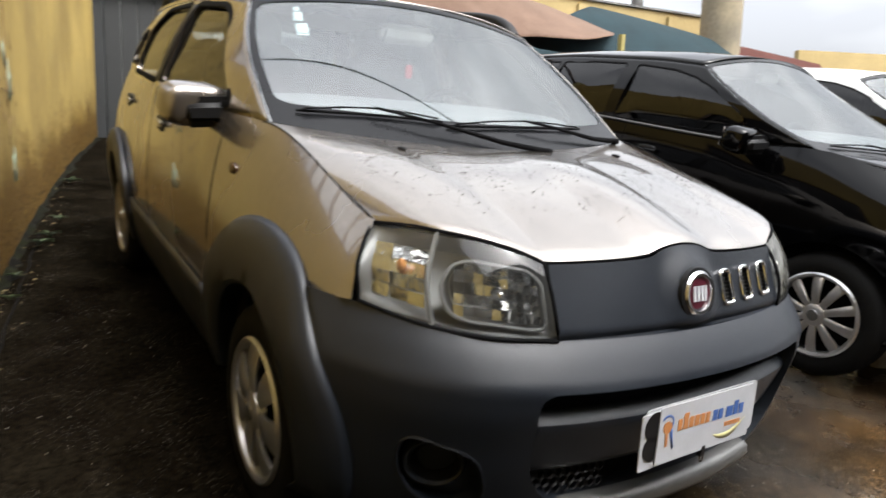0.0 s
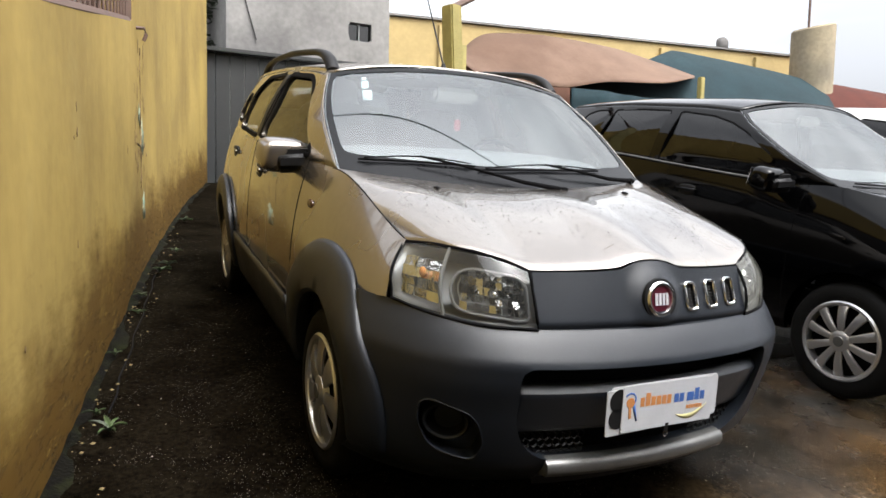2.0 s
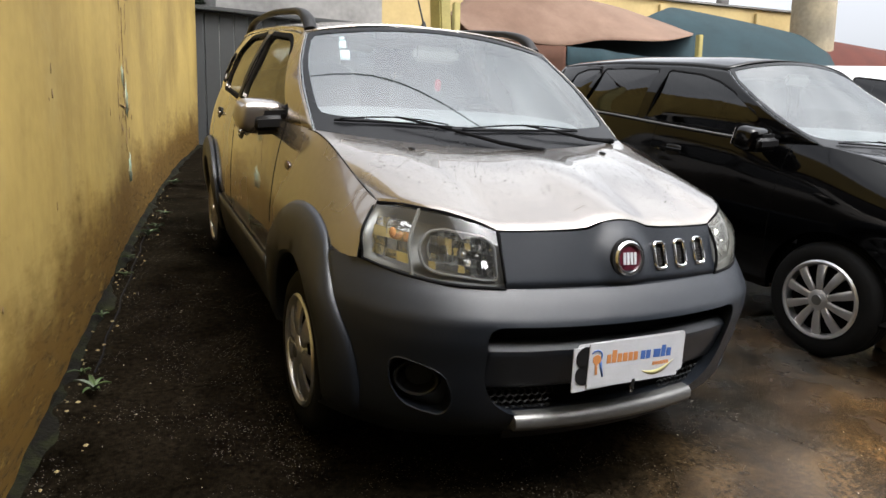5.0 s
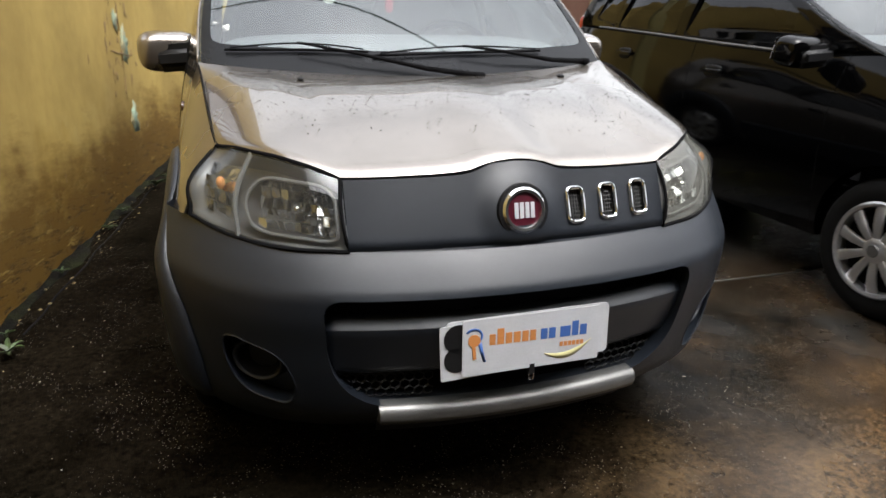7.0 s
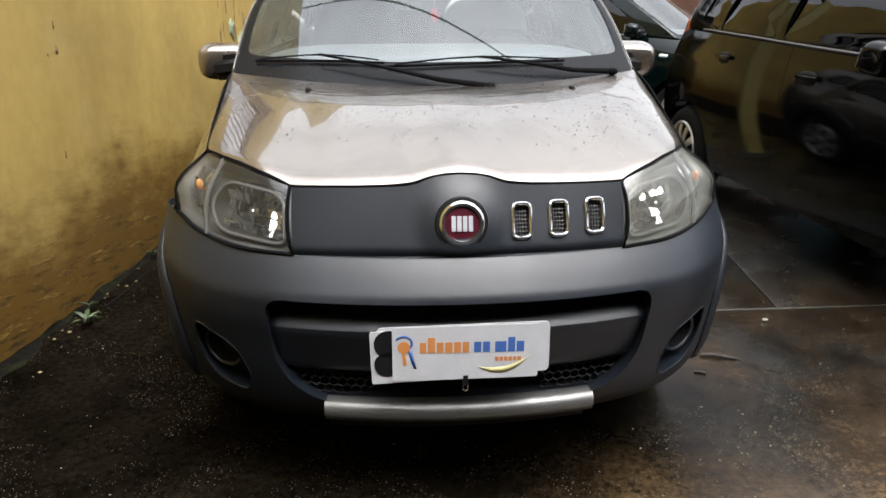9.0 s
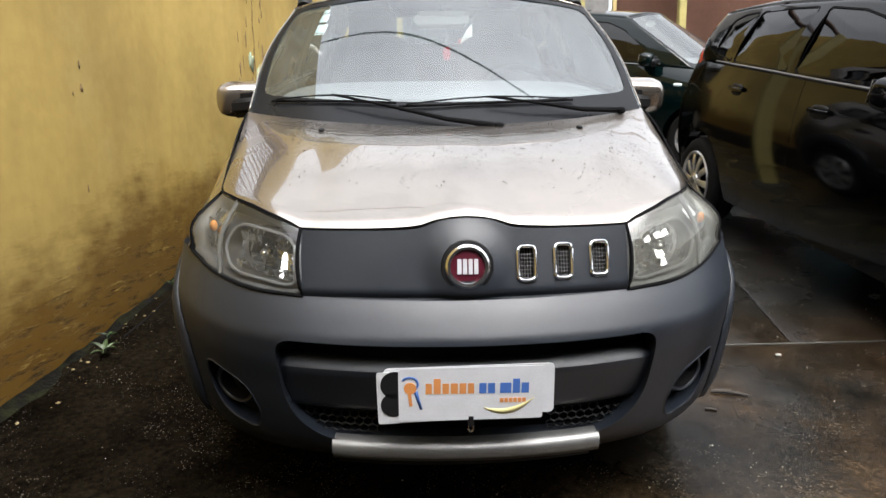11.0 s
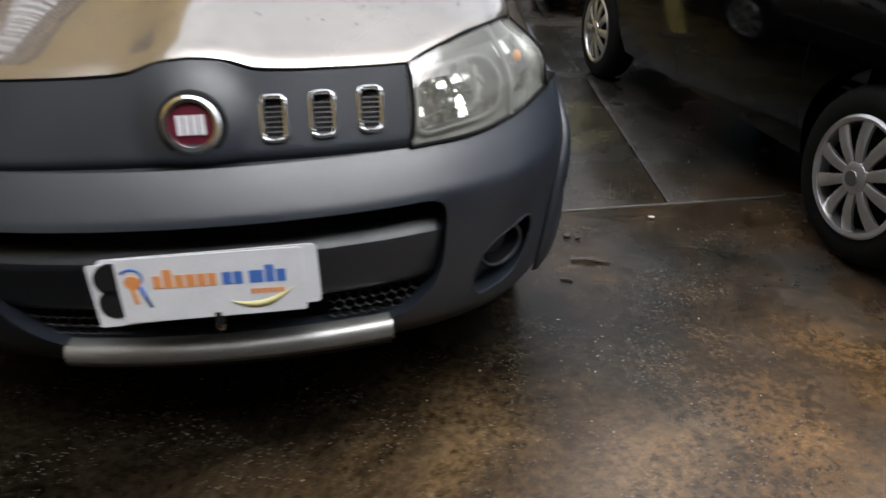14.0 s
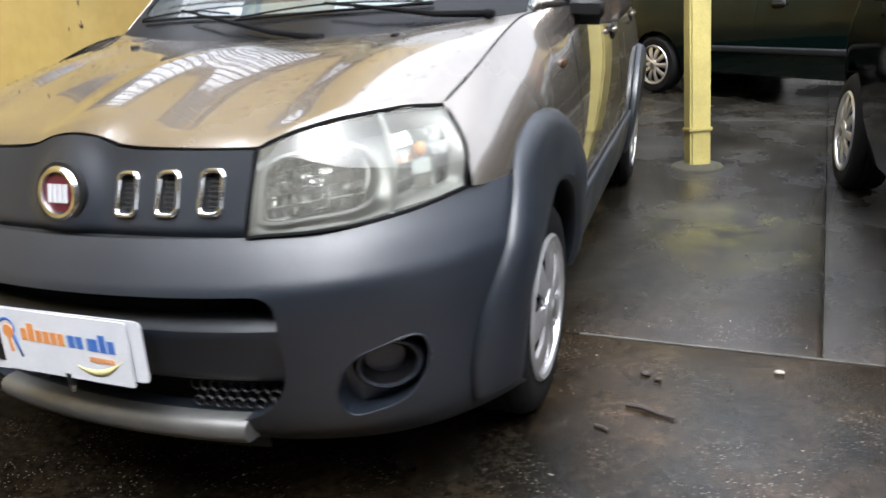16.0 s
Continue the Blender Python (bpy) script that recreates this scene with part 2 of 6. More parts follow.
M_PALE = material("pale_grit", (0.20, 0.19, 0.165), 0.4, var=0.2)
M_JOINT = material("pale_joint_mortar", (0.045, 0.043, 0.038), 0.8, var=0.35, scale=9, bump=0.4, bscale=80)
M_MOSS = material("moss", (0.016, 0.014, 0.006), 0.9, var=0.3, scale=20, bump=0.6, bscale=80)
M_SOIL = material("black_mossy_soil", (0.0034, 0.0029, 0.0017), 0.9, spec=0.1, var=0.5, scale=14, bump=0.8, bscale=70, tint=(0.0075, 0.0085, 0.0026), tscale=7.0)
M_CRUMB = material("plaster_crumb", (0.17, 0.13, 0.06), 0.9, var=0.3, scale=30)
M_STICK = material("sticker_white", (0.62, 0.76, 0.78), 0.4, var=0.05)



def add_glow_through(m, share):
    """Thin cloth lets part of the daylight through."""
    nt = m.node_tree
    b = nt.nodes["Principled BSDF"]
    tl = nt.nodes.new("ShaderNodeBsdfTranslucent")
    nt.links.new(b.inputs["Base Color"].links[0].from_socket, tl.inputs["Color"])
    mx = nt.nodes.new("ShaderNodeMixShader")
    mx.inputs["Fac"].default_value = share
    nt.links.new(b.outputs[0], mx.inputs[1])
    nt.links.new(tl.outputs[0], mx.inputs[2])
    nt.links.new(mx.outputs[0], nt.nodes["Material Output"].inputs["Surface"])


for cloth in (M_TARPB, M_TARPC, M_TARPT, M_TARPR):
    add_glow_through(cloth, 0.4)


def add_damp(m):
    """Old wall paint: faint streaks run down it, and rising damp along its foot leaves ragged brown stains with pale flaked spots."""
    nt = m.node_tree
    b = nt.nodes["Principled BSDF"]
    old = b.inputs["Base Color"].links[0].from_socket
    geo = nt.nodes.new("ShaderNodeNewGeometry")
    sp = nt.nodes.new("ShaderNodeSeparateXYZ")
    nt.links.new(geo.outputs["Position"], sp.inputs[0])

    def mth(op, a, c, clamp=False):
        n = nt.nodes.new("ShaderNodeMath")
        n.operation, n.use_clamp = op, clamp
        for i, v in enumerate((a, c)):
            if isinstance(v, (int, float)):
                n.inputs[i].default_value = v
            else:
                nt.links.new(v, n.inputs[i])
        return n.outputs[0]

    def nz(sc, det, stretch=(1, 1, 1), rough=0.65):
        mp = nt.nodes.new("ShaderNodeMapping")
        mp.inputs["Scale"].default_value = stretch
        nt.links.new(geo.outputs["Position"], mp.inputs["Vector"])
        n = nt.nodes.new("ShaderNodeTexNoise")
        n.inputs["Scale"].default_value, n.inputs["Detail"].default_value, n.inputs["Roughness"].default_value = sc, det, rough
        nt.links.new(mp.outputs[0], n.inputs["Vector"])
        return n.outputs["Fac"]

    def over(fac, under, colour):
        mx = nt.nodes.new("ShaderNodeMix")
        mx.data_type = "RGBA"
        mx.inputs["B"].default_value = (*colour, 1)
        nt.links.new(fac, mx.inputs["Factor"])
        nt.links.new(under, mx.inputs["A"])
        return mx.outputs["Result"]

    def step(v, lo, gain):
        return mth("MULTIPLY", mth("SUBTRACT", v, lo), gain, True)
    h = mth("SUBTRACT", sp.outputs["Z"], mth("MULTIPLY", sp.outputs["Y"], math.tan(radians(8.0))))
    col = over(mth("MULTIPLY", step(nz(1.0, 6.0, (1, 1.9, 0.30)), 0.48, 5.0), 0.38), old, (0.19, 0.125, 0.034))
    col = over(mth("MULTIPLY", step(nz(2.3, 8.0), 0.56, 6.0), 0.30), col, (0.36, 0.285, 0.115))
    # damp: a soft tide of brown that darkens to the foot, with blotches and flaked spots in it
    tide = mth("SUBTRACT", mth("ADD", mth("MULTIPLY", nz(1.2, 5.0, rough=0.55), 2.0), mth("MULTIPLY", nz(4.5, 4.0, (1, 1.6, 0.8), 0.5), 0.55)), 0.74)
    wet = mth("MULTIPLY", mth("SUBTRACT", tide, h), 1.7, True)
    col = over(mth("MULTIPLY", wet, 0.70), col, (0.200, 0.116, 0.012))
    col = over(mth("MULTIPLY", mth("MULTIPLY", wet, step(nz(4.2, 8.0, (1, 0.45, 1.9), 0.68), 0.48, 7.0)), 0.45), col, (0.115, 0.060, 0.006))
    low = mth("MULTIPLY", mth("SUBTRACT", mth("ADD", mth("MULTIPLY", nz(2.6, 7.0, (1, 0.8, 1.1), 0.62), 0.90), mth("MULTIPLY", nz(13.0, 7.0, (1, 0.4, 1.9), 0.7), 0.40)), mth("ADD", h, 0.02)), 3.0, True)
    col = over(mth("MULTIPLY", low, 0.86), col, (0.082, 0.040, 0.0045))
    flake = mth("MULTIPLY", mth("MULTIPLY", mth("SUBTRACT", 0.52, h), 3.0, True), step(nz(15.0, 9.0, (1, 0.32, 1.9), 0.72), 0.57, 12.0))
    col = over(mth("MULTIPLY", flake, 0.75), col, (0.27, 0.185, 0.050))
    rot = mth("MULTIPLY", mth("MULTIPLY", mth("SUBTRACT", 0.40, h), 3.5, True), step(nz(17.0, 9.0, (1.3, 0.35, 1.9), 0.72), 0.53, 10.0))
    col = over(mth("MULTIPLY", rot, 0.85), col, (0.022, 0.012, 0.003))
    rise = nt.nodes.new("ShaderNodeBump")
    rise.inputs["Strength"].default_value, rise.inputs["Distance"].default_value = 0.6, 0.006
    nt.links.new(mth("SUBTRACT", flake, rot), rise.inputs["Height"])
    nt.links.new(b.inputs["Normal"].links[0].from_socket, rise.inputs["Normal"])
    nt.links.new(rise.outputs["Normal"], b.inputs["Normal"])
    nt.links.new(col, b.inputs["Base Color"])


add_damp(M_WALL)


def make_slab(m):
    """Wet worn concrete, damp and mossy towards the wall's foot, browner to the east, with grit and shiny wet films;
    shade by the wall and car is put into the colour too.
    """
    m.use_nodes = True
    nt = m.node_tree
    b = nt.nodes["Principled BSDF"]
    tc = nt.nodes.new("ShaderNodeTexCoord")

    def nz(sc, det=6.0, rough=0.6):
        n = nt.nodes.new("ShaderNodeTexNoise")
        n.inputs["Scale"].default_value, n.inputs["Detail"].default_value, n.inputs["Roughness"].default_value = sc, det, rough
        nt.links.new(tc.outputs["Object"], n.inputs["Vector"])
        return n.outputs["Fac"]

    def ramp(src, lo, hi, a, c):
        r = nt.nodes.new("ShaderNodeValToRGB")
        r.color_ramp.elements[0].position, r.color_ramp.elements[0].color = lo, (*a, 1)
        r.color_ramp.elements[1].position, r.color_ramp.elements[1].color = hi, (*c, 1)
        nt.links.new(src, r.inputs["Fac"])
        return r.outputs["Color"]

    def mix(kind, fac, a, c):
        x = nt.nodes.new("ShaderNodeMix")
        x.data_type, x.blend_type = "RGBA", kind
        for sock, val in ((x.inputs["Factor"], fac), (x.inputs["A"], a), (x.inputs["B"], c)):
            if hasattr(val, "links"):
                nt.links.new(val, sock)
            elif isinstance(val, float):
                sock.default_value = val
            else:
                sock.default_value = (*val, 1)
        return x.outputs["Result"]

    def mth(op, a, c, clamp=False):
        n = nt.nodes.new("ShaderNodeMath")
        n.operation, n.use_clamp = op, clamp
        for i, v in enumerate((a, c)):
            if hasattr(v, "links"):
                nt.links.new(v, n.inputs[i])
            else:
                n.inputs[i].default_value = v
        return n.outputs[0]
    sp = nt.nodes.new("ShaderNodeSeparateXYZ")
    nt.links.new(tc.outputs["Object"], sp.inputs[0])
    # shade beside the wall and under the car, put into colour and gloss
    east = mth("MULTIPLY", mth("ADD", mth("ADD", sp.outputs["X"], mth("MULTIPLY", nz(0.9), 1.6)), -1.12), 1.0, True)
    # lighter ahead of the bumper: the sky's wet sheen put into the colour
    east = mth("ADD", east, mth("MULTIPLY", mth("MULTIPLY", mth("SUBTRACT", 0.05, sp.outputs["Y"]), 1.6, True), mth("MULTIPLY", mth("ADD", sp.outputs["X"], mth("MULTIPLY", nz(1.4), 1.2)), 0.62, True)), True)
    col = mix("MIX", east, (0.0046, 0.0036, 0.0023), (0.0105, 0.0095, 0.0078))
    rust = mth("MULTIPLY", ramp(nz(0.55, 5.0), 0.40, 0.56, (0, 0, 0), (1, 1, 1)), mth("MULTIPLY", east, mth("MULTIPLY", mth("SUBTRACT", 1.5, sp.outputs["Y"]), 0.9, True)))
    col = mix("MIX", rust, col, (0.050, 0.027, 0.0095))
    def near(axis, c, r):
        return mth("SUBTRACT", 1.0, mth("ABSOLUTE", mth("DIVIDE", mth("SUBTRACT", sp.outputs[axis], c), r), 0.0), True)
    # a fan of pale brown silt washed out in front of the bumper, and moss in the damp by the canopy post
    silt = mth("MULTIPLY", mth("MULTIPLY", mth("MULTIPLY", near("X", 0.75, 0.70), near("Y", -0.35, 0.70), True), ramp(nz(3.0, 8.0, 0.7), 0.36, 0.62, (0.15,) * 3, (1, 1, 1))), 1.5, True)
    col = mix("MIX", mth("MULTIPLY", silt, 0.8), col, (0.054, 0.034, 0.016))
    moss = mth("MULTIPLY", mth("MULTIPLY", mth("MULTIPLY", near("X", 1.28, 0.42), near("Y", 2.25, 0.55), True), ramp(nz(6.0, 7.0), 0.42, 0.62, (0, 0, 0), (1, 1, 1))), 1.4, True)
    col = mix("MIX", moss, col, (0.040, 0.038, 0.010))
    col = mix("MULTIPLY", 1.0, col, ramp(nz(3.2, 8.0), 0.34, 0.66, (0.45,) * 3, (1.5,) * 3))
    col = mix("MULTIPLY", 1.0, col, ramp(nz(44.0, 8.0, 0.75), 0.36, 0.66, (0.30,) * 3, (2.0,) * 3))
    # pale specks of grit, with wet glints put into their colour
    vo = nt.nodes.new("ShaderNodeTexVoronoi")
    vo.inputs["Scale"].default_value = 95.0
    nt.links.new(tc.outputs["Object"], vo.inputs["Vector"])
    speck = mth("MULTIPLY", mth("MULTIPLY", mth("SUBTRACT", 0.20, vo.outputs["Distance"]), 9.0, True), ramp(nz(5.0), 0.45, 0.60, (0, 0, 0), (1, 1, 1)))
    col = mix("MIX", mth("MULTIPLY", speck, 0.7), col, (0.24, 0.22, 0.18))
    nt.links.new(col, b.inputs["Base Color"])
    mr = nt.nodes.new("ShaderNodeMapRange")
    mr.inputs["From Min"].default_value, mr.inputs["From Max"].default_value = 0.38, 0.62
    mr.inputs["To Min"].default_value, mr.inputs["To Max"].default_value = 0.10, 0.40
    nt.links.new(nz(1.9, 7.0), mr.inputs["Value"])
    nt.links.new(mr.outputs["Result"], b.inputs["Roughness"])
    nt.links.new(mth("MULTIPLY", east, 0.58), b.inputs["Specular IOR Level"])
    bp = nt.nodes.new("ShaderNodeBump")
    bp.inputs["Strength"].default_value, bp.inputs["Distance"].default_value = 0.42, 0.006
    nt.links.new(mth("ADD", mth("MULTIPLY", nz(110.0, 5.0, 0.7), 0.6), nz(16.0, 5.0)), bp.inputs["Height"])
    nt.links.new(bp.outputs["Normal"], b.inputs["Normal"])


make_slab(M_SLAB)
M_WATER = glass("rain_water", (0.40, 0.38, 0.35), ior=1.33)


# ---- mesh helpers ----
def part(name, bm, mat, parent=None, label="", m=None, sharp=38, thick=0.0, rim=True):
    """Links a bmesh as one mesh object under a thing or a part."""
    if m is not None:
        bm.transform(m)
    bmesh.ops.recalc_face_normals(bm, faces=bm.faces)
    lim = radians(sharp)
    for f in bm.faces:
        f.smooth = True
    for e in bm.edges:
        if len(e.link_faces) == 2 and e.calc_face_angle(0) > lim:
            e.smooth = False
    me = bpy.data.meshes.new(name)
    bm.to_mesh(me)
    bm.free()
    me.materials.append(mat)
    ob = new(name, me)
    if parent is not None:
        ob.parent = parent
    if label:
        ob["label"] = label
    if thick:
        sol = ob.modifiers.new("thickness", "SOLIDIFY")
        sol.thickness, sol.offset, sol.use_rim = thick, 0.0, rim
    return ob


def thing(name, m, label, category, group="", kind=""):
    e = new(name)
    e.empty_display_size = 0.1
    e.matrix_world = m
    return tagged(e, label, category, group, kind)


def lerp(a, b, t):
    return a + (b - a) * t


def knots(pairs):
    """A smooth curve through (key, value) pairs."""
    xs, ys = [p[0] for p in pairs], [p[1] for p in pairs]

    def f(x):
        if x <= xs[0]:
            return ys[0]
        if x >= xs[-1]:
            return ys[-1]
        i = max(j for j in range(len(xs) - 1) if xs[j] <= x)
        h = xs[i + 1] - xs[i]
        t = (x - xs[i]) / h

        def slope(j):
            if j == 0 or j == len(xs) - 1:
                k = 0 if j == 0 else len(xs) - 2
                return (ys[k + 1] - ys[k]) / (xs[k + 1] - xs[k])
            a = (ys[j] - ys[j - 1]) / (xs[j] - xs[j - 1])
            b = (ys[j + 1] - ys[j]) / (xs[j + 1] - xs[j])
            return 0.0 if a * b <= 0 else 2 * a * b / (a + b)

        m0, m1 = slope(i) * h, slope(i + 1) * h
        return (2 * t**3 - 3 * t**2 + 1) * ys[i] + (t**3 - 2 * t**2 + t) * m0 + (-2 * t**3 + 3 * t**2) * ys[i + 1] + (t**3 - t**2) * m1

    return f


def inside(p, q, poly):
    hit = False
    for i in range(len(poly)):
        (a, b), (c, d) = poly[i - 1], poly[i]
        if (b > q) != (d > q) and p < (c - a) * (q - b) / (d - b) + a:
            hit = not hit
    return hit


def nearest(p, q, poly):
    best = None
    for i in range(len(poly)):
        (a, b), (c, d) = poly[i - 1], poly[i]
        l2 = (c - a) ** 2 + (d - b) ** 2 or 1e-9
        t = min(1, max(0, ((p - a) * (c - a) + (q - b) * (d - b)) / l2))
        x, y = a + t * (c - a), b + t * (d - b)
        e = (x - p) ** 2 + (y - q) ** 2
        if best is None or e < best[0]:
            best = (e, x, y)
    return best[1], best[2]


def sheet(S, grid, holes=(), ret=None, bm=None):
    """A surface S(p, q) over a grid of (p, q), with holes cut along polygons; ret(p, q) turns the rims of the holes inwards."""
    bm = bm or bmesh.new()
    pq = {}
    rows = []
    for row in grid:
        r = []
        for p, q in row:
            v = bm.verts.new(S(p, q))
            pq[v] = (p, q)
            r.append(v)
        rows.append(r)
    faces = []
    for a, b in zip(rows, rows[1:]):
        for i in range(len(a) - 1):
            faces.append(bm.faces.new((a[i], a[i + 1], b[i + 1], b[i])))
    for poly in holes:
        gone = []
        for f in faces:
            p = sum(pq[v][0] for v in f.verts) / 4
            q = sum(pq[v][1] for v in f.verts) / 4
            if inside(p, q, poly):
                gone.append(f)
        goneset = set(gone)
        rim = {v for f in gone for v in f.verts if any(g not in goneset for g in v.link_faces)}
        rim_edges = [e for f in gone for e in f.edges if sum(g not in goneset for g in e.link_faces) == 1]
        faces = [f for f in faces if f not in goneset]
        bmesh.ops.delete(bm, geom=gone, context="FACES_ONLY")
        for v in rim:
            pq[v] = nearest(*pq[v], poly)
            v.co = S(*pq[v])
        if ret:
            twin = {v: bm.verts.new(v.co + Vector(ret(*pq[v]))) for v in rim}
            for e in rim_edges:
                a, b = e.verts
                bm.faces.new((a, b, twin[b], twin[a]))
    loose = [v for v in bm.verts if not v.link_faces]
    bmesh.ops.delete(bm, geom=loose, context="VERTS")
    loose = [e for e in bm.edges if not e.link_faces]
    bmesh.ops.delete(bm, geom=loose, context="EDGES")
    return bm


def rect_grid(p0, p1, n, q0, q1, k):
    return [[(lerp(p0, p1, i / n), lerp(q0, q1, j / k)) for i in range(n + 1)] for j in range(k + 1)]


def rounded(poly, r, n=5):
    """A polygon with its corners rounded."""
    out = []
    for i in range(len(poly)):
        a, b, c = Vector(poly[i - 1]), Vector(poly[i]), Vector(poly[(i + 1) % len(poly)])
        d0, d1 = (a - b), (c - b)
        rr = min(r, d0.length * 0.48, d1.length * 0.48)
        p, q = b + d0.normalized() * rr, b + d1.normalized() * rr
        for k in range(n + 1):
            t = k / n
            out.append(tuple((1 - t) ** 2 * p + 2 * t * (1 - t) * b + t * t * q))
    return out


def circle(cx, cy, r, n=40):
    return [(cx + r * math.cos(2 * math.pi * i / n), cy + r * math.sin(2 * math.pi * i / n)) for i in range(n)]


def tube(pts, r, n=8, closed=False, bm=None, flat=1.0):
    """A tube along points; r: a number, or one for each point."""
    bm = bm or bmesh.new()
    pts = [Vector(p) for p in pts]
    rings = []
    k = len(pts)
    up = Vector((0, 0, 1))
    for i, p in enumerate(pts):
        a = pts[i - 1] if (closed or i) else p
        b = pts[(i + 1) % k] if (closed or i < k - 1) else p
        d = (b - a).normalized()
        s = d.cross(up)
        if s.length < 1e-3:
            s = d.cross(Vector((0, 1, 0)))
        s.normalize()
        u = s.cross(d)
        rr = r[i] if isinstance(r, (list, tuple)) else r
        rings.append([bm.verts.new(p + rr * (math.cos(2 * math.pi * j / n) * s + flat * math.sin(2 * math.pi * j / n) * u)) for j in range(n)])
    for i in range(k if closed else k - 1):
        a, b = rings[i], rings[(i + 1) % k]
        for j in range(n):
            bm.faces.new((a[j], a[(j + 1) % n], b[(j + 1) % n], b[j]))
    if not closed:
        bm.faces.new(rings[0])
        bm.faces.new(rings[-1][::-1])
    return bm


def box(sx, sy, sz, m=None, bev=0.0, bm=None, seg=2):
    made = bmesh.new()
    bmesh.ops.create_cube(made, size=1.0)
    bmesh.ops.scale(made, vec=(sx, sy, sz), verts=made.verts)
    if bev:
        bmesh.ops.bevel(made, geom=made.edges[:], offset=bev, segments=seg, affect="EDGES")
    if m is not None:
        made.transform(m)
    if bm is None:
        return made
    add(bm, made)
    return bm


def add(bm, other):
    me = bpy.data.meshes.new("tmp")
    other.to_mesh(me)
    other.free()
    bm.from_mesh(me)
    bpy.data.meshes.remove(me)
    return bm


def lathe(profile, n=40, m=None):
    """Turns (radius, height) pairs round the z axis."""
    bm = bmesh.new()
    rings = []
    for r, h in profile:
        if r < 1e-6:
            rings.append([bm.verts.new((0, 0, h))])
        else:
            rings.append([bm.verts.new((r * math.cos(2 * math.pi * i / n), r * math.sin(2 * math.pi * i / n), h)) for i in range(n)])
    for a, b in zip(rings, rings[1:]):
        for i in range(n):
            j = (i + 1) % n
            if len(a) == 1:
                bm.faces.new((a[0], b[j], b[i]))
            elif len(b) == 1:
                bm.faces.new((a[i], a[j], b[0]))
            else:
                bm.faces.new((a[i], a[j], b[j], b[i]))
    if m is not None:
        bm.transform(m)
    return bm


def blob(a, b, c, e1=0.5, e2=0.5, n=24, k=14, m=None):
    """A superellipsoid: a rounded box when e1 and e2 are small."""
    def sp(v, e):
        return math.copysign(abs(v) ** e, v)
    bm = bmesh.new()
    rows = []
    for j in range(k + 1):
        f = -math.pi / 2 + math.pi * j / k
        if j in (0, k):
            rows.append([bm.verts.new((0, 0, c * math.sin(f)))])
            continue
        rows.append([bm.verts.new((a * sp(math.cos(f), e1) * sp(math.cos(2 * math.pi * i / n), e2), b * sp(math.cos(f), e1) * sp(math.sin(2 * math.pi * i / n), e2), c * sp(math.sin(f), e1))) for i in range(n)])
    for p, q in zip(rows, rows[1:]):
        for i in range(n):
            l = (i + 1) % n
            if len(p) == 1:
                bm.faces.new((p[0], q[i], q[l]))
            elif len(q) == 1:
                bm.faces.new((p[i], p[l], q[0]))
            else:
                bm.faces.new((p[i], p[l], q[l], q[i]))
    if m is not None:
        bm.transform(m)
    return bm


def band(S, poly, inner, outer, lift=0.004, bm=None):
    """A strip along a closed polygon on the surface S, from inner metres inside it to outer metres outside it."""
    bm = bm or bmesh.new()
    n = len(poly)
    area = sum(poly[i - 1][0] * poly[i][1] - poly[i][0] * poly[i - 1][1] for i in range(n))
    sgn = 1 if area > 0 else -1
    rings = []
    for i in range(n):
        a, b = Vector(poly[i - 1]), Vector(poly[(i + 1) % n])
        d = (b - a).normalized()
        nr = Vector((d.y, -d.x)) * sgn
        p = Vector(poly[i])
        r = []
        for off, h in ((-inner, 0.0), (-inner * 0.6, lift), (outer * 0.6, lift), (outer, 0.0)):
            s = p + nr * off
            e = 0.004
            o = Vector(S(s.x, s.y))
            nn = (Vector(S(s.x + e, s.y)) - o).cross(Vector(S(s.x, s.y + e)) - o).normalized()
            if nn.x * o.x < 0 and abs(nn.x) > 0.3:
                nn = -nn
            elif abs(nn.x) <= 0.3 and nn.y > 0:
                nn = -nn
            r.append(bm.verts.new(o + nn * h))
        rings.append(r)
    for i in range(n):
        a, b = rings[i - 1], rings[i]
        for j in range(3):
            bm.faces.new((a[j], a[j + 1], b[j + 1], b[j]))
    return bm


def mirrored(bm):
    c = bm.copy()
    bmesh.ops.scale(c, vec=(-1, 1, 1), verts=c.verts)
    bmesh.ops.reverse_faces(c, faces=c.faces)
    return c


def sides(name, make, mat, parent, label="", **kw):
    """The same part on both flanks: make(s) builds it for s = -1 and s = 1."""
    return [part(name, make(s), mat, parent, label, **kw) for s in (-1, 1)]


# ---- cars ----
# A car's own frame: x across, y from nose to tail, z up from the ground.
def spoke(r0, r1, w0, w1, ang, h0, h1, t=0.014):
    bm = bmesh.new()
    rows = []
    for k in range(5):
        f = k / 4
        r, w = lerp(r0, r1, f), lerp(w0, w1, f) / 2
        h = lerp(h0, h1, f) + 0.012 * math.sin(math.pi * f)
        rows.append([bm.verts.new(p) for p in ((r, -w, h - t), (r, -w, h - 0.004), (r, -w * 0.6, h), (r, w * 0.6, h), (r, w, h - 0.004), (r, w, h - t))])
    for a, b in zip(rows, rows[1:]):
        for i in range(6):
            bm.faces.new((a[i], a[(i + 1) % 6], b[(i + 1) % 6], b[i]))
    bm.faces.new(rows[0])
    bm.faces.new(rows[-1])
    bm.transform(pose(0, 0, 0, 0, 0, ang))
    return bm


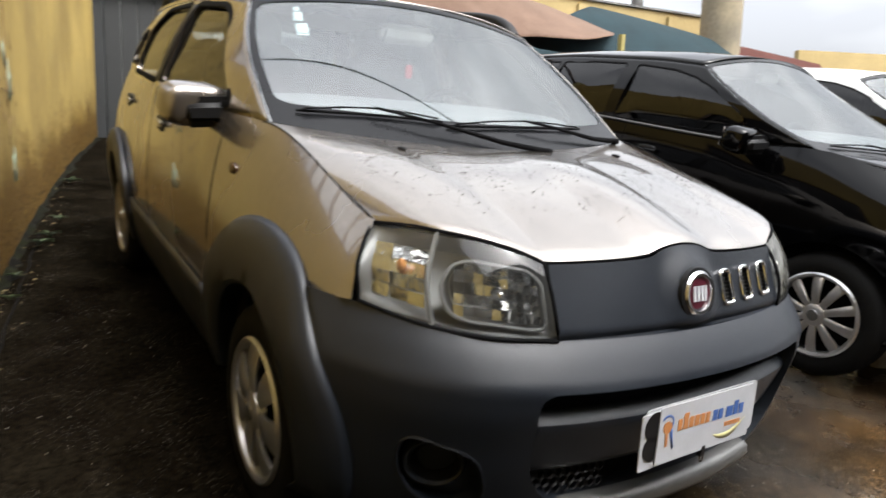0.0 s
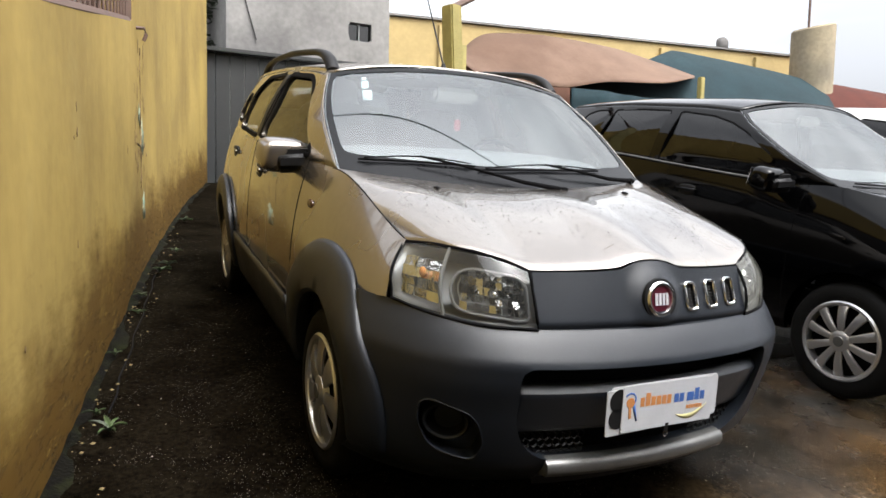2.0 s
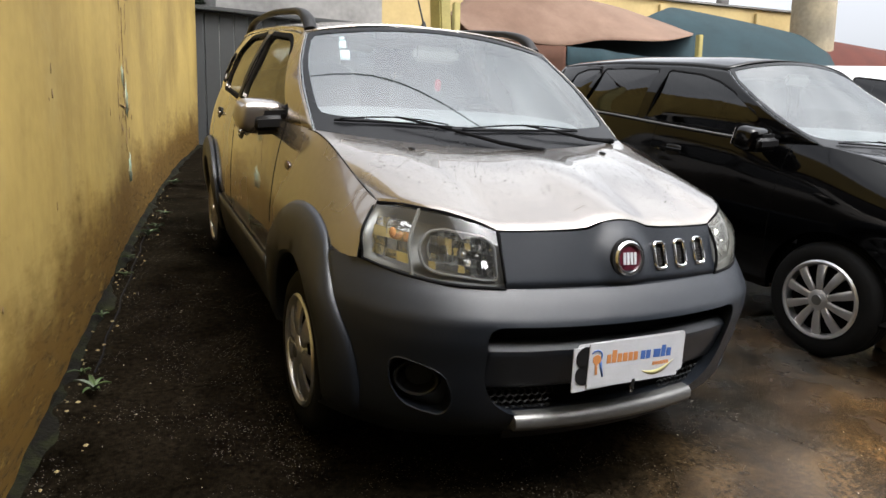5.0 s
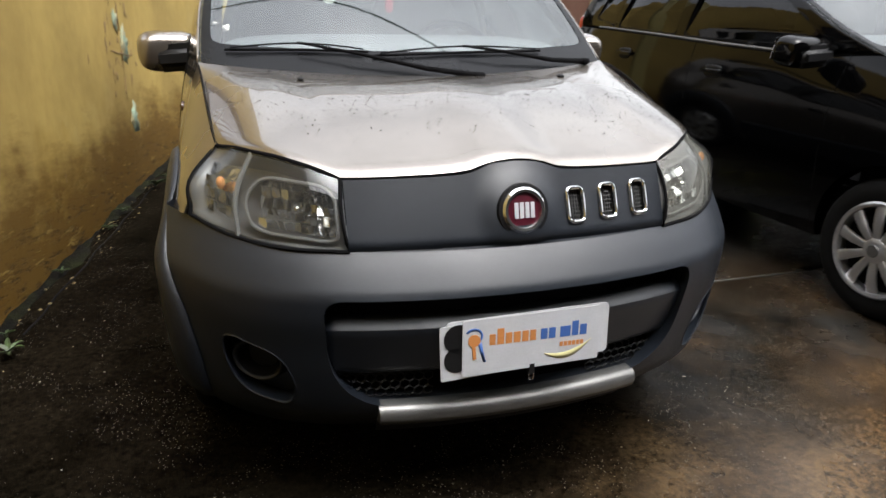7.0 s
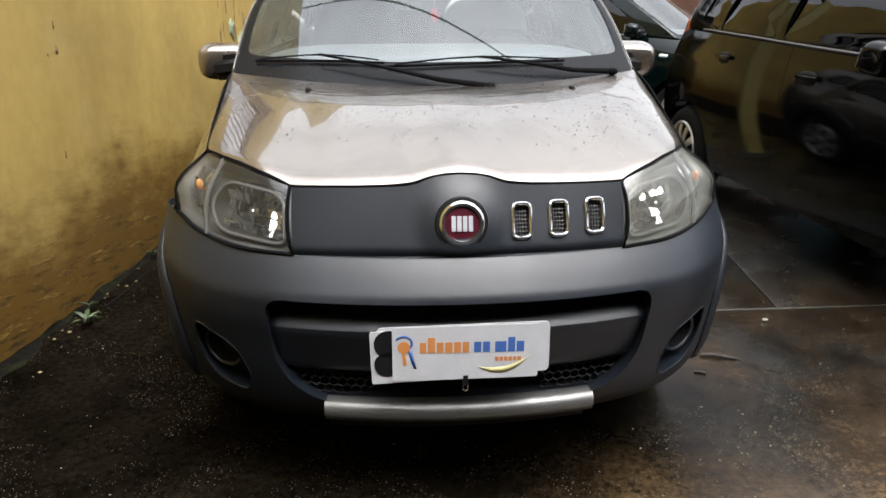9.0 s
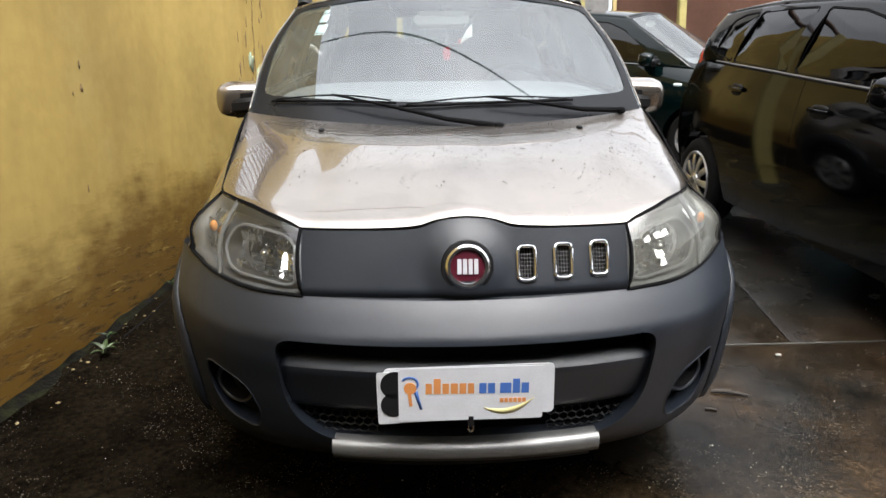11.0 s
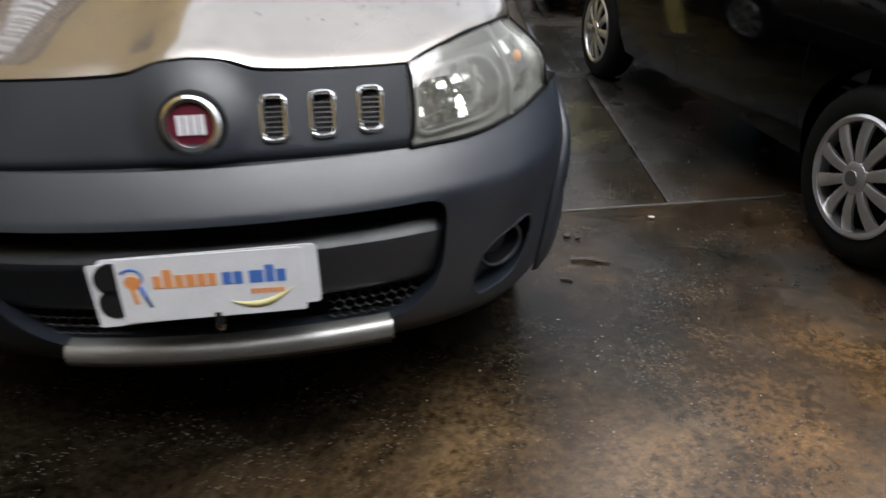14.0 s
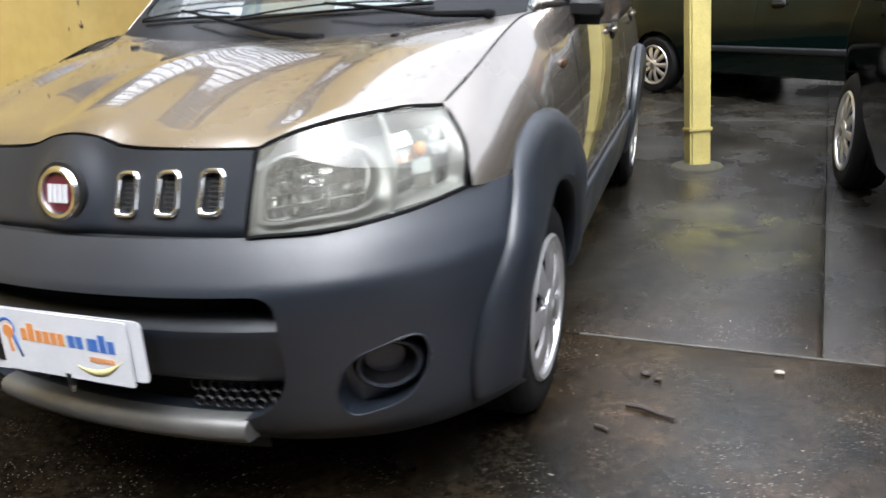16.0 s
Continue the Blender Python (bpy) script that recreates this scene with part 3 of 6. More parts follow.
def wheel(car, s, x, y, r, n, w0, w1, turn=0, width=0.18, cap=0.035):
    m = Matrix.Translation((s * x, y, r)) @ pose(0, 0, 0, 0, 90 * s, 0) @ pose(0, 0, 0, 0, 0, turn)
    k = r * 0.67
    # near-black disc stands in for the shade behind the spokes
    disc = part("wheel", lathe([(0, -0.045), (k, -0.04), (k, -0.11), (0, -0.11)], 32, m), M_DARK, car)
    prof = [(k * 0.98, -0.03), (k * 1.02, 0.0), (k * 1.12, 0.006), (r * 0.90, 0.004), (r * 0.965, -0.012), (r, -0.035)]
    for i in range(4):
        h = -0.045 - (width - 0.09) * i / 3.2
        prof += [(r, h), (r - 0.007, h - 0.004), (r - 0.007, h - 0.010), (r, h - 0.014)]
    prof += [(r * 0.96, -width + 0.012), (r * 0.80, -width), (k, -width + 0.01)]
    part("tyre", lathe(prof, 44, m), M_RUBBER, disc)
    rim = lathe([(k * 1.03, -0.012), (k * 1.03, 0.004), (k * 0.99, 0.011), (k * 0.93, 0.006), (k * 0.90, -0.012), (k * 0.90, -0.04)], 44)
    for i in range(n):
        add(rim, spoke(0.030, k * 0.93, w0, w1, 360 * i / n, 0.004, -0.002))
    add(rim, lathe([(0, 0.020), (cap, 0.018), (cap * 1.5, 0.010), (cap * 1.7, -0.012)], 24))
    rim.transform(m)
    part("rim", rim, M_SILVER, disc)
    part("hub_cap", lathe([(0, 0.0235), (cap * 0.72, 0.022), (cap * 0.8, 0.018)], 20, m), M_BRUSHED, disc)
    return disc


class Shape:
    """The outline of a car's body, from a few curves along its length."""

    def __init__(self, W, top, topx, roofz, a0, a1, c0, c1, k=0.40, zs=0.70, zb=0.25, y1=3.66, bow0=0.12, bow1=0.03, crown=0.07, bulge=0.02):
        self.bulge = bulge
        self.W, self.top, self.topx, self.roofz = knots(W), knots(top), knots(topx), knots(roofz)
        self.a0, self.a1, self.c0, self.c1, self.k, self.zs, self.zb, self.y1 = a0, a1, c0, c1, k, zs, zb, y1
        self.bow0, self.bow1, self.crown = bow0, bow1, crown

    def side(self, s):
        def S(y, z):
            w, zt, xt = self.W(y), self.top(y), self.topx(y)
            if z > self.zs:
                x = w - (w - xt) * min(1.3, (z - self.zs) / (zt - self.zs)) ** 2.2
            else:
                x = w - 0.055 * ((self.zs - z) / (self.zs - self.zb)) ** 2
            return (s * x, y, z)
        return S

    def cabin(self, s, out=0.0):
        def S(y, z):
            zt, zr = self.top(y), self.roofz(y)
            t = (z - zt) / (zr - zt)
            return (s * (self.topx(y) - self.k * (z - zt) + self.bulge * math.sin(math.pi * min(1, max(0, t))) + out), y, z)
        return S

    def xroof(self, y):
        return self.topx(y) - self.k * (self.roofz(y) - self.top(y))

    def screen(self, out=0.0):
        """The windscreen, over (across, up) in metres."""
        x0 = self.topx(self.a0) - 0.004
        z0, z1 = self.top(self.a0), self.roofz(self.a1)
        L = math.hypot(self.a1 - self.a0, z1 - z0)
        side = self.cabin(1)

        def S(p, q):
            u, v = p / x0, q / L
            y = lerp(self.a0, self.a1, v)
            z = lerp(self.top(y), self.roofz(y), v)
            b = lerp(self.bow0, self.bow1, v)
            c = lerp(-0.035, self.crown, v)
            f = max(0.0, 1 - u * u)
            n = Vector((0, -(z1 - z0), self.a1 - self.a0)).normalized() * out
            return (u * (side(y, z)[0] - 0.004), y - b * f + n.y, z + c * f + n.z)
        return S, x0, L


def body(car, c, paint, glass_side, wins, arches, flush=False, glass_screen=None, glass_rear=None):
    """The shell shared by all the cars: flanks, cabin sides, windows, windscreen, roof, tail and floor."""
    for s in (-1, 1):
        S = c.side(s)
        n, k = int((c.y1 - 0.25) / 0.032), 20
        grid = []
        for j in range(k + 1):
            t = j / k
            zz = lerp(c.zb, 0.9, t)
            ys = 0.36 if zz < 0.758 else lerp(0.262, 0.353, min(1, (zz - 0.758) / 0.14))
            row = []
            for i in range(n + 1):
                y = lerp(ys, c.y1, i / n)
                row.append((y, lerp(c.zb, c.top(y), t)))
            grid.append(row)
        holes = [circle(hy, hz, r) for hy, hz, r in arches]
        part("flank", sheet(S, grid, holes, lambda y, z: (-s * 0.07, 0, 0)), paint, car, thick=0.004, rim=False)
        # cabin side with its windows cut out
        C = c.cabin(s)
        n, k = int((c.c0 - c.a0) / 0.03), 16
        grid = []
        for j in range(k + 1):
            t = j / k
            y0, y1 = lerp(c.a0, c.a1, t), lerp(c.c0, c.c1, t)
            grid.append([(lerp(y0, y1, i / n), lerp(c.top(lerp(y0, y1, i / n)), c.roofz(lerp(y0, y1, i / n)), t)) for i in range(n + 1)])
        polys = [rounded(w, 0.022 if flush else 0.05) for w in wins]
        part("cabin_side", sheet(C, grid, polys, lambda y, z: (-s * 0.03, 0, 0)), paint, car, thick=0.004)
        for w in polys:
            cy, cz = sum(p[0] for p in w) / len(w), sum(p[1] for p in w) / len(w)
            bm = bmesh.new()
            inner = c.cabin(s, -0.003 if flush else -0.012)
            ring = [bm.verts.new(inner(*p)) for p in w]
            cen = bm.verts.new(inner(cy, cz))
            for f in (0.8, 0.6, 0.4, 0.2):
                mid = [bm.verts.new(inner(lerp(cy, p[0], f), lerp(cz, p[1], f))) for p in w]
                for i in range(len(w)):
                    bm.faces.new((ring[i - 1], ring[i], mid[i], mid[i - 1]))
                ring = mid
            for i in range(len(w)):
                bm.faces.new((ring[i - 1], ring[i], cen))
            pane = part("side_window", bm, glass_side, car)
            pane.visible_shadow = False
            part("window_seal", band(C, w, 0.004, 0.009, 0.002) if flush else band(C, w, 0.010, 0.018, 0.004), M_DARK, pane)
    S, x0, L = c.screen()
    grid = [[(lerp(-x0, x0, i / 28), lerp(0.0, L, j / 14)) for i in range(29)] for j in range(15)]
    ws = part("windscreen", sheet(S, grid), glass_screen or M_SCREEN, car)
    ws.visible_shadow = False
    edge = rounded([(-x0 + 0.004, 0.0), (x0 - 0.004, 0.0), (x0 - 0.004, L - 0.004), (-x0 + 0.004, L - 0.004)], 0.05, 8)
    Sf, _, _ = c.screen(-0.004)
    dense = [p for i in range(len(edge)) for p in [(lerp(edge[i - 1][0], edge[i][0], f), lerp(edge[i - 1][1], edge[i][1], f)) for f in ((0.0, 0.2, 0.4, 0.6, 0.8) if math.dist(edge[i - 1], edge[i]) > 0.2 else (0.0,))]]
    part("windscreen_border", band(Sf, dense, 0.030, 0.0, 0.001), M_FRIT, ws)
    # dark plastic cowl and glass border, below and beside the clear glass
    So, _, _ = c.screen(0.003)
    glassy = rounded([(-x0 + 0.034, 0.098), (x0 - 0.034, 0.098), (x0 - 0.024, L - 0.026), (-x0 + 0.024, L - 0.026)], 0.04, 8)
    part("cowl_panel", sheet(So, [[(lerp(-x0 + 0.006, x0 - 0.006, i / 40), lerp(0.0, L - 0.006, j / 24)) for i in range(41)] for j in range(25)], [glassy]), M_FRIT, ws)
    # roof
    k = 30
    grid = [[(i / 20 * 2 - 1, lerp(c.a1, c.c1, j / k)) for i in range(21)] for j in range(k + 1)]

    def R(u, y):
        f = max(0.0, 1 - u * u)
        e = (y - c.a1) / (c.c1 - c.a1)
        return (u * c.xroof(y), y - c.bow1 * f * (1 - e) + 0.05 * f * e, c.roofz(y) + c.crown * (1 - abs(u) ** 2.6) * lerp(1, 0.8, e))
    part("roof", sheet(R, grid), paint, car, thick=0.01)
    # tail
    yt, yr = c.c1, c.c0

    def T(u, t):
        f = max(0.0, 1 - u * u)
        z0, z1 = c.top(yr), c.roofz(yt)
        y = lerp(yr, yt, t) + lerp(0.12, 0.05, t) * f
        return (u * lerp(c.topx(yr), c.xroof(yt), t), y, lerp(z0, z1, t) + 0.8 * c.crown * f * t)
    hole = rounded([(-0.78, 0.12), (0.78, 0.12), (0.74, 0.86), (-0.74, 0.86)], 0.12)
    part("tailgate", sheet(T, rect_grid(-1, 1, 40, 0, 1, 20), [hole]), paint, car, thick=0.004)
    rg = part("rear_window", sheet(lambda u, t: T(u * 0.98, t), rect_grid(-0.8, 0.8, 14, 0.1, 0.88, 8), ()), glass_rear or glass_side, car, m=Matrix.Translation((0, -0.012, 0)))
    rg.visible_shadow = False

    def B(u, z):
        f = max(0.0, 1 - abs(u) ** 3)
        t = (z - c.zb) / (c.top(yr) - c.zb)
        return (u * Vector(c.side(1)(c.y1, z)).x, lerp(c.y1, c.y1, t) + 0.13 * f + 0.05 * math.sin(math.pi * min(1, t * 1.2)), z)
    part("rear_bumper", sheet(B, rect_grid(-1, 1, 24, c.zb, c.top(yr), 14)), paint, car, thick=0.004)
    # floor and inner arches keep daylight from shining through; near-black puts their shade into the colour
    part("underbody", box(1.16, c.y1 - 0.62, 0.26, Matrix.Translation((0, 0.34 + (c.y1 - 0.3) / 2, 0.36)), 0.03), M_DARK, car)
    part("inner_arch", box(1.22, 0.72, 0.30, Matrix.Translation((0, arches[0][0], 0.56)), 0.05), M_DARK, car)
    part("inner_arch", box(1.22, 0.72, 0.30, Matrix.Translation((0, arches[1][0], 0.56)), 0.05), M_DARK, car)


def interior(car, c, seats=True):
    a = c.a0
    part("dashboard", blob(c.topx(a + 0.3) - 0.09, 0.22, 0.13, 0.4, 0.35, m=Matrix.Translation((0, a + 0.34, c.top(a) - 0.06))), M_CABIN, car)
    part("cabin_floor", box(1.30, c.c0 - a - 0.35, 0.10, Matrix.Translation((0, (a + c.c0) / 2 + 0.2, 0.50)), 0.02), M_CABIN, car)
    if not seats:
        return
    for s in (-1, 1):
        st = part("front_seat", blob(0.24, 0.25, 0.10, 0.4, 0.4, m=Matrix.Translation((s * 0.33, a + 0.98, 0.66))), M_SEAT, car)
        part("backrest", blob(0.235, 0.075, 0.33, 0.5, 0.5, m=Matrix.Translation((s * 0.33, a + 1.27, 0.97)) @ pose(0, 0, 0, -12, 0, 0)), M_SEAT, st)
        part("headrest", blob(0.13, 0.05, 0.085, 0.5, 0.5, m=Matrix.Translation((s * 0.33, a + 1.36, 1.335)) @ pose(0, 0, 0, -8, 0, 0)), M_SEAT, st)
        part("door_card", box(0.03, 1.75, 0.42, Matrix.Translation((s * (c.W(1.8) - 0.09), a + 1.2, 0.80)), 0.01), M_CABIN, car)
    rb = part("rear_bench", blob(0.60, 0.25, 0.10, 0.3, 0.3, m=Matrix.Translation((0, a + 1.85, 0.66))), M_SEAT, car)
    part("rear_backrest", blob(0.60, 0.08, 0.30, 0.3, 0.4, m=Matrix.Translation((0, a + 2.15, 0.93)) @ pose(0, 0, 0, -14, 0, 0)), M_SEAT, rb)
    # wheel on the car's left, which is +x seen from the front
    sw = Matrix.Translation((0.34, a + 0.62, 0.99)) @ pose(0, 0, 0, 66, 0, 0)
    part("steering_wheel", tube([sw @ Vector((0.185 * math.cos(i * math.pi / 16), 0.185 * math.sin(i * math.pi / 16), 0)) for i in range(32)], 0.016, 8, True), M_BLACK, car)
    part("steering_hub", blob(0.09, 0.07, 0.03, 0.5, 0.6, m=sw), M_BLACK, car)
    mz = c.roofz(c.a1) + c.crown - 0.11
    part("inside_mirror", box(0.23, 0.03, 0.07, Matrix.Translation((0.0, c.a1 - 0.02, mz)) @ pose(0, 0, 0, 10, 0, 0), 0.02), M_CREAM, car)


def door_mirror(car, s, x, y, z, mat):
    m = Matrix.Translation((s * x, y, z)) @ pose(0, 0, 0, 9, 0, -s * 10)
    h = part("door_mirror", blob(0.104, 0.062, 0.068, 0.60, 0.48, m=m), mat, car)
    part("mirror_base", box(0.180, 0.10, 0.094, Matrix.Translation((s * (x - 0.036), y - 0.050, z - 0.018)) @ pose(0, 0, 0, 0, s * 5, s * 6), 0.032, seg=3), M_BLACK, h)
    part("mirror_glass", box(0.16, 0.004, 0.095, m @ Matrix.Translation((0, 0.064, 0)), 0.001), M_MIRROR, h)
    return h


def handle(car, S, s, y, z, mat):
    p = Vector(S(y, z))
    h = part("door_handle", box(0.022, 0.17, 0.026, Matrix.Translation(p + Vector((s * 0.018, 0, 0))), 0.008, seg=3), mat, car)
    part("handle_recess", blob(0.012, 0.07, 0.035, 0.6, 0.7, 14, 8, m=Matrix.Translation(p + Vector((s * 0.001, 0, -0.006)))), M_BLACK, h)


def seam(car, pts, r=0.004, name="panel_gap"):
    return part(name, tube(pts, r, 6), M_DARK, car)


def flare(car, c, s, hy, hz, r0, R1, mat, a0=-12, a1=192, BULGE=0.04, shape=None, skin=None):
    """A wheel-arch flare: a rounded lip round the opening that blends out into the flank."""
    S = c.side(s)
    bm = bmesh.new()
    rows = []
    n = 56
    for i in range(n + 1):
        a = radians(lerp(a0, a1, i / n))
        row = []
        r1 = shape(math.degrees(a)) if shape else lerp(r0 + 0.05, R1, min(1.0, max(0.0, math.sin(a)) * 1.5 + 0.1) ** 0.8)
        for rr, off in ((r0 - 0.004, -0.05), (r0, BULGE * 0.3), (r0 + 0.012, BULGE * 0.75), (lerp(r0, r1, 0.35), BULGE), (lerp(r0, r1, 0.7), BULGE * 0.95), (lerp(r0, r1, 0.93), BULGE * 0.7), (r1, BULGE * 0.1)):
            y, z = hy + rr * math.cos(a), max(0.2, hz + rr * math.sin(a))
            p = Vector(S(y, z))
            if skin:
                p.x = s * lerp(abs(p.x), max(abs(p.x), skin(y, z)), min(1.0, max(0.0, (0.88 - z) / 0.30)))
            row.append(bm.verts.new(p + Vector((s * off, 0, 0))))
        rows.append(row)
    for a, b in zip(rows, rows[1:]):
        for j in range(len(a) - 1):
            bm.faces.new((a[j], a[j + 1], b[j + 1], b[j]))
    return part("arch_flare", bm, mat, car, thick=0.003)


def wiper(car, c, x1, q1, x2, q2, px, pq):
    """A wiper lying along the base of the windscreen: its blade from (x1, q1) to (x2, q2), pivoted at (px, pq)."""
    S, _, _ = c.screen(0.022)
    Sb, _, _ = c.screen(0.012)
    xm, qm = (x1 + x2) / 2, (q1 + q2) / 2
    Sh, _, _ = c.screen(0.034)
    arm = part("wiper", tube([S(px, pq), S(lerp(px, xm, 0.3), lerp(pq, qm, 0.3) + 0.004), Sh(lerp(px, xm, 0.7), lerp(pq, qm, 0.7) + 0.012), Sh(xm, qm + 0.016)], [0.010, 0.008, 0.005, 0.004], 8), M_DARK, car)
    part("pivot_cap", blob(0.018, 0.018, 0.012, 0.8, 0.8, 12, 8, m=Matrix.Translation(S(px, pq))), M_DARK, arm)
    bl = [Vector(Sb(lerp(x1, x2, k / 12), lerp(q1, q2, k / 12) + 0.010 * math.sin(math.pi * k / 12))) for k in range(13)]
    part("blade", tube(bl, 0.0045, 6), M_DARK, arm)
    fr = []
    for k in range(13):
        f = math.sin(math.pi * k / 12)
        p = Vector(S(lerp(x1, x2, 0.04 + 0.92 * k / 12), lerp(q1, q2, k / 12) + 0.010 * f + 0.016 * f))
        fr.append(p)
    part("blade_frame", tube(fr, 0.003, 6), M_DARK, arm)


# ---- the champagne hatchback ----
UNO = Shape(
    W=[(0.10, 0.655), (0.15, 0.700), (0.2, 0.735), (0.25, 0.762), (0.30, 0.777), (0.42, 0.786), (0.72, 0.792), (1.3, 0.80), (2.4, 0.80), (3.1, 0.795), (3.45, 0.765), (3.66, 0.70)],
    top=[(0.2, 0.872), (0.353, 0.907), (0.93, 1.050), (1.3, 1.052), (2.4, 1.06), (3.2, 1.08), (3.66, 1.085)],
    topx=[(0.2, 0.60), (0.353, 0.650), (0.93, 0.700), (1.35, 0.752), (2.1, 0.757), (2.6, 0.742), (3.2, 0.705), (3.45, 0.675), (3.66, 0.62)],
    roofz=[(1.40, 1.402), (1.8, 1.432), (2.4, 1.445), (3.0, 1.435), (3.5, 1.405)],
    k=0.44, zs=0.62, a0=0.93, a1=1.46, c0=3.60, c1=3.42, bow0=0.17, bow1=0.04, crown=0.065)


def uno_y(x):
    return -0.10 + 0.27 * x * x + 0.95 * x**6


def build_uno():
    c = UNO
    car = thing("hatchback_car", SLOPE, "champagne silver hatchback with grey plastic bumpers beside the yellow wall", "car", "parked cars")
    hf, hr, r = 0.718, 3.094, 0.293
    wins = [[(1.18, 1.072), (1.55, 1.352), (1.67, 1.390), (2.12, 1.408), (2.17, 1.082)],
            [(2.26, 1.082), (2.21, 1.410), (2.74, 1.400), (2.95, 1.32), (2.99, 1.095)],
            [(3.05, 1.13), (3.02, 1.29), (3.20, 1.30), (3.28, 1.14)]]
    body(car, c, M_PAINT, M_SIDE, wins, [(hf, r, 0.352), (hr, r, 0.352)], glass_rear=M_REAR)
    interior(car, c)
    for s in (-1, 1):
        part("door_pillar", sheet(c.cabin(s, 0.003), [[(lerp(lerp(2.168, 2.118, t), lerp(2.262, 2.212, t), i / 3), lerp(1.082, 1.409, t)) for i in range(4)] for t in [j / 10 for j in range(11)]]), M_BLACK, car, thick=0.003)
        wheel(car, s, 0.778, hf, r, 7, 0.030, 0.098, turn=10)
        wheel(car, s, 0.778, hr, r, 7, 0.030, 0.098, turn=25)
        flare(car, c, s, hr, r, 0.350, 0.490, M_PLASTIC, -4, 184)
        S = c.side(s)
        # lower door cladding
        part("door_cladding", sheet(lambda y, z: tuple(Vector(S(y, z)) + Vector((s * 0.012, 0, 0))), rect_grid(1.20, 2.62, 40, 0.26, 0.50, 6)), M_PLASTIC, car, thick=0.012)
        for y in (1.175, 2.20, 3.0):
            if y < 2.9:
                seam(car, [Vector(S(y, lerp(0.27, 1.06, i / 14))) + Vector((s * 0.0005, 0, 0)) for i in range(15)], 0.0035)
        seam(car, [Vector(S(lerp(0.36, 0.96, i / 20), c.top(lerp(0.36, 0.96, i / 20)) - 0.002)) for i in range(21)], 0.003, "hood_gap")
        handle(car, S, s, 1.98, 0.935, M_PAINT)
        handle(car, S, s, 2.86, 0.955, M_PAINT)
        door_mirror(car, s, 0.810, 1.33, 1.060, M_PAINT)
        part("side_repeater", blob(0.009, 0.036, 0.017, 0.8, 0.8, 14, 8, m=Matrix.Translation(Vector(S(1.03, 0.905)))), M_REPEAT, car)
        # roof rail: a bar on two feet that sweep down to the roof
        lift = knots([(1.50, -0.012), (1.56, 0.028), (1.66, 0.052), (1.85, 0.062), (2.3, 0.064), (2.8, 0.058), (3.05, 0.045), (3.2, 0.012), (3.26, -0.012)])
        girth = knots([(1.50, 0.030), (1.56, 0.030), (1.66, 0.025), (1.85, 0.020), (2.8, 0.019), (3.05, 0.022), (3.2, 0.026), (3.26, 0.024)])
        ys = [1.50 + 0.02 * k for k in range(19)] + [1.90 + 0.08 * k for k in range(14)] + [2.98 + 0.02 * k for k in range(15)]
        part("roof_rail", tube([(s * (c.xroof(y) - 0.030), y, c.roofz(y) + 0.018 + lift(y)) for y in ys], [girth(y) for y in ys], 12, flat=0.8), M_BLACK, car)
    # bonnet
    fy = knots([(0, 0.052), (0.2, 0.056), (0.385, 0.078), (0.46, 0.108), (0.55, 0.185), (0.61, 0.262), (0.65, 0.353)])
    fz = knots([(0, 0.908), (0.05, 0.904), (0.12, 0.884), (0.2, 0.880), (0.39, 0.878), (0.425, 0.889), (0.47, 0.902), (0.54, 0.916), (0.60, 0.918), (0.65, 0.907)])

    def H(u, v):
        a = abs(u)
        x0, y0, z0 = 0.65 * u, fy(0.65 * a), fz(0.65 * a)
        x1, y1, z1 = 0.70 * u, 0.765 + 0.165 * u * u, 1.018 + 0.032 * u * u
        w = v ** 0.93
        f = 1 - a**2.4
        x = lerp(x0, x1, v)
        z = lerp(z0, z1, w) + 0.042 * math.sin(math.pi * min(1, v * 0.98 + 0.02)) * f
        # the leading edge rolls down to the seam
        z -= 0.007 * max(0.0, 1 - v / 0.035) ** 2
        # pressed feature lines that run from the lamps to the screen pillars
        z += 0.006 * math.exp(-((a - lerp(0.62, 0.74, v)) / 0.05) ** 2) * math.sin(math.pi * v)
        return (x, lerp(y0, y1, v), z)
    part("bonnet", sheet(H, [[(i / 36 * 2 - 1, (j / 26) ** 1.25) for i in range(37)] for j in range(27)]), M_PAINT, car, thick=0.003, rim=False)
    part("bonnet_lip", tube([Vector(H(i / 40 * 2 - 1, 0)) + Vector((0, 0.003, -0.004)) for i in range(41)], 0.0035, 6), M_DARK, car)
    for u in (-0.6, 0.6):
        part("washer_jet", blob(0.010, 0.016, 0.006, 0.8, 0.8, 12, 8, m=Matrix.Translation(Vector(H(u, 0.80)) + Vector((0, 0, 0.004)))), M_BLACK, car)
    # cowl below the windscreen
    part("cowl", sheet(lambda u, v: (0.70 * u, lerp(0.755 + 0.165 * u * u, 0.90 + 0.05 * u * u, v), lerp(1.004 + 0.032 * u * u, 1.028 + 0.022 * u * u, v)), rect_grid(-1, 1, 24, 0, 1, 3)), M_BLACK, car, thick=0.004)

    # grille panel with its boss round the badge
    def G(x, z):
        rr = math.hypot(x, (z - 0.800))
        return (x, -0.030 + 0.22 * x * x + 0.45 * (z - 0.72) - 0.020 * math.exp(-(rr / 0.083) ** 4) + 0.012 * math.exp(-((z - 0.720) / 0.012) ** 2), z)
    slots = [(0.142, 0.797), (0.231, 0.799), (0.320, 0.801)]
    polys = [rounded([(x - 0.021, z - 0.037), (x + 0.021, z - 0.037), (x + 0.021, z + 0.037), (x - 0.021, z + 0.037)], 0.014, 5) for x, z in slots]
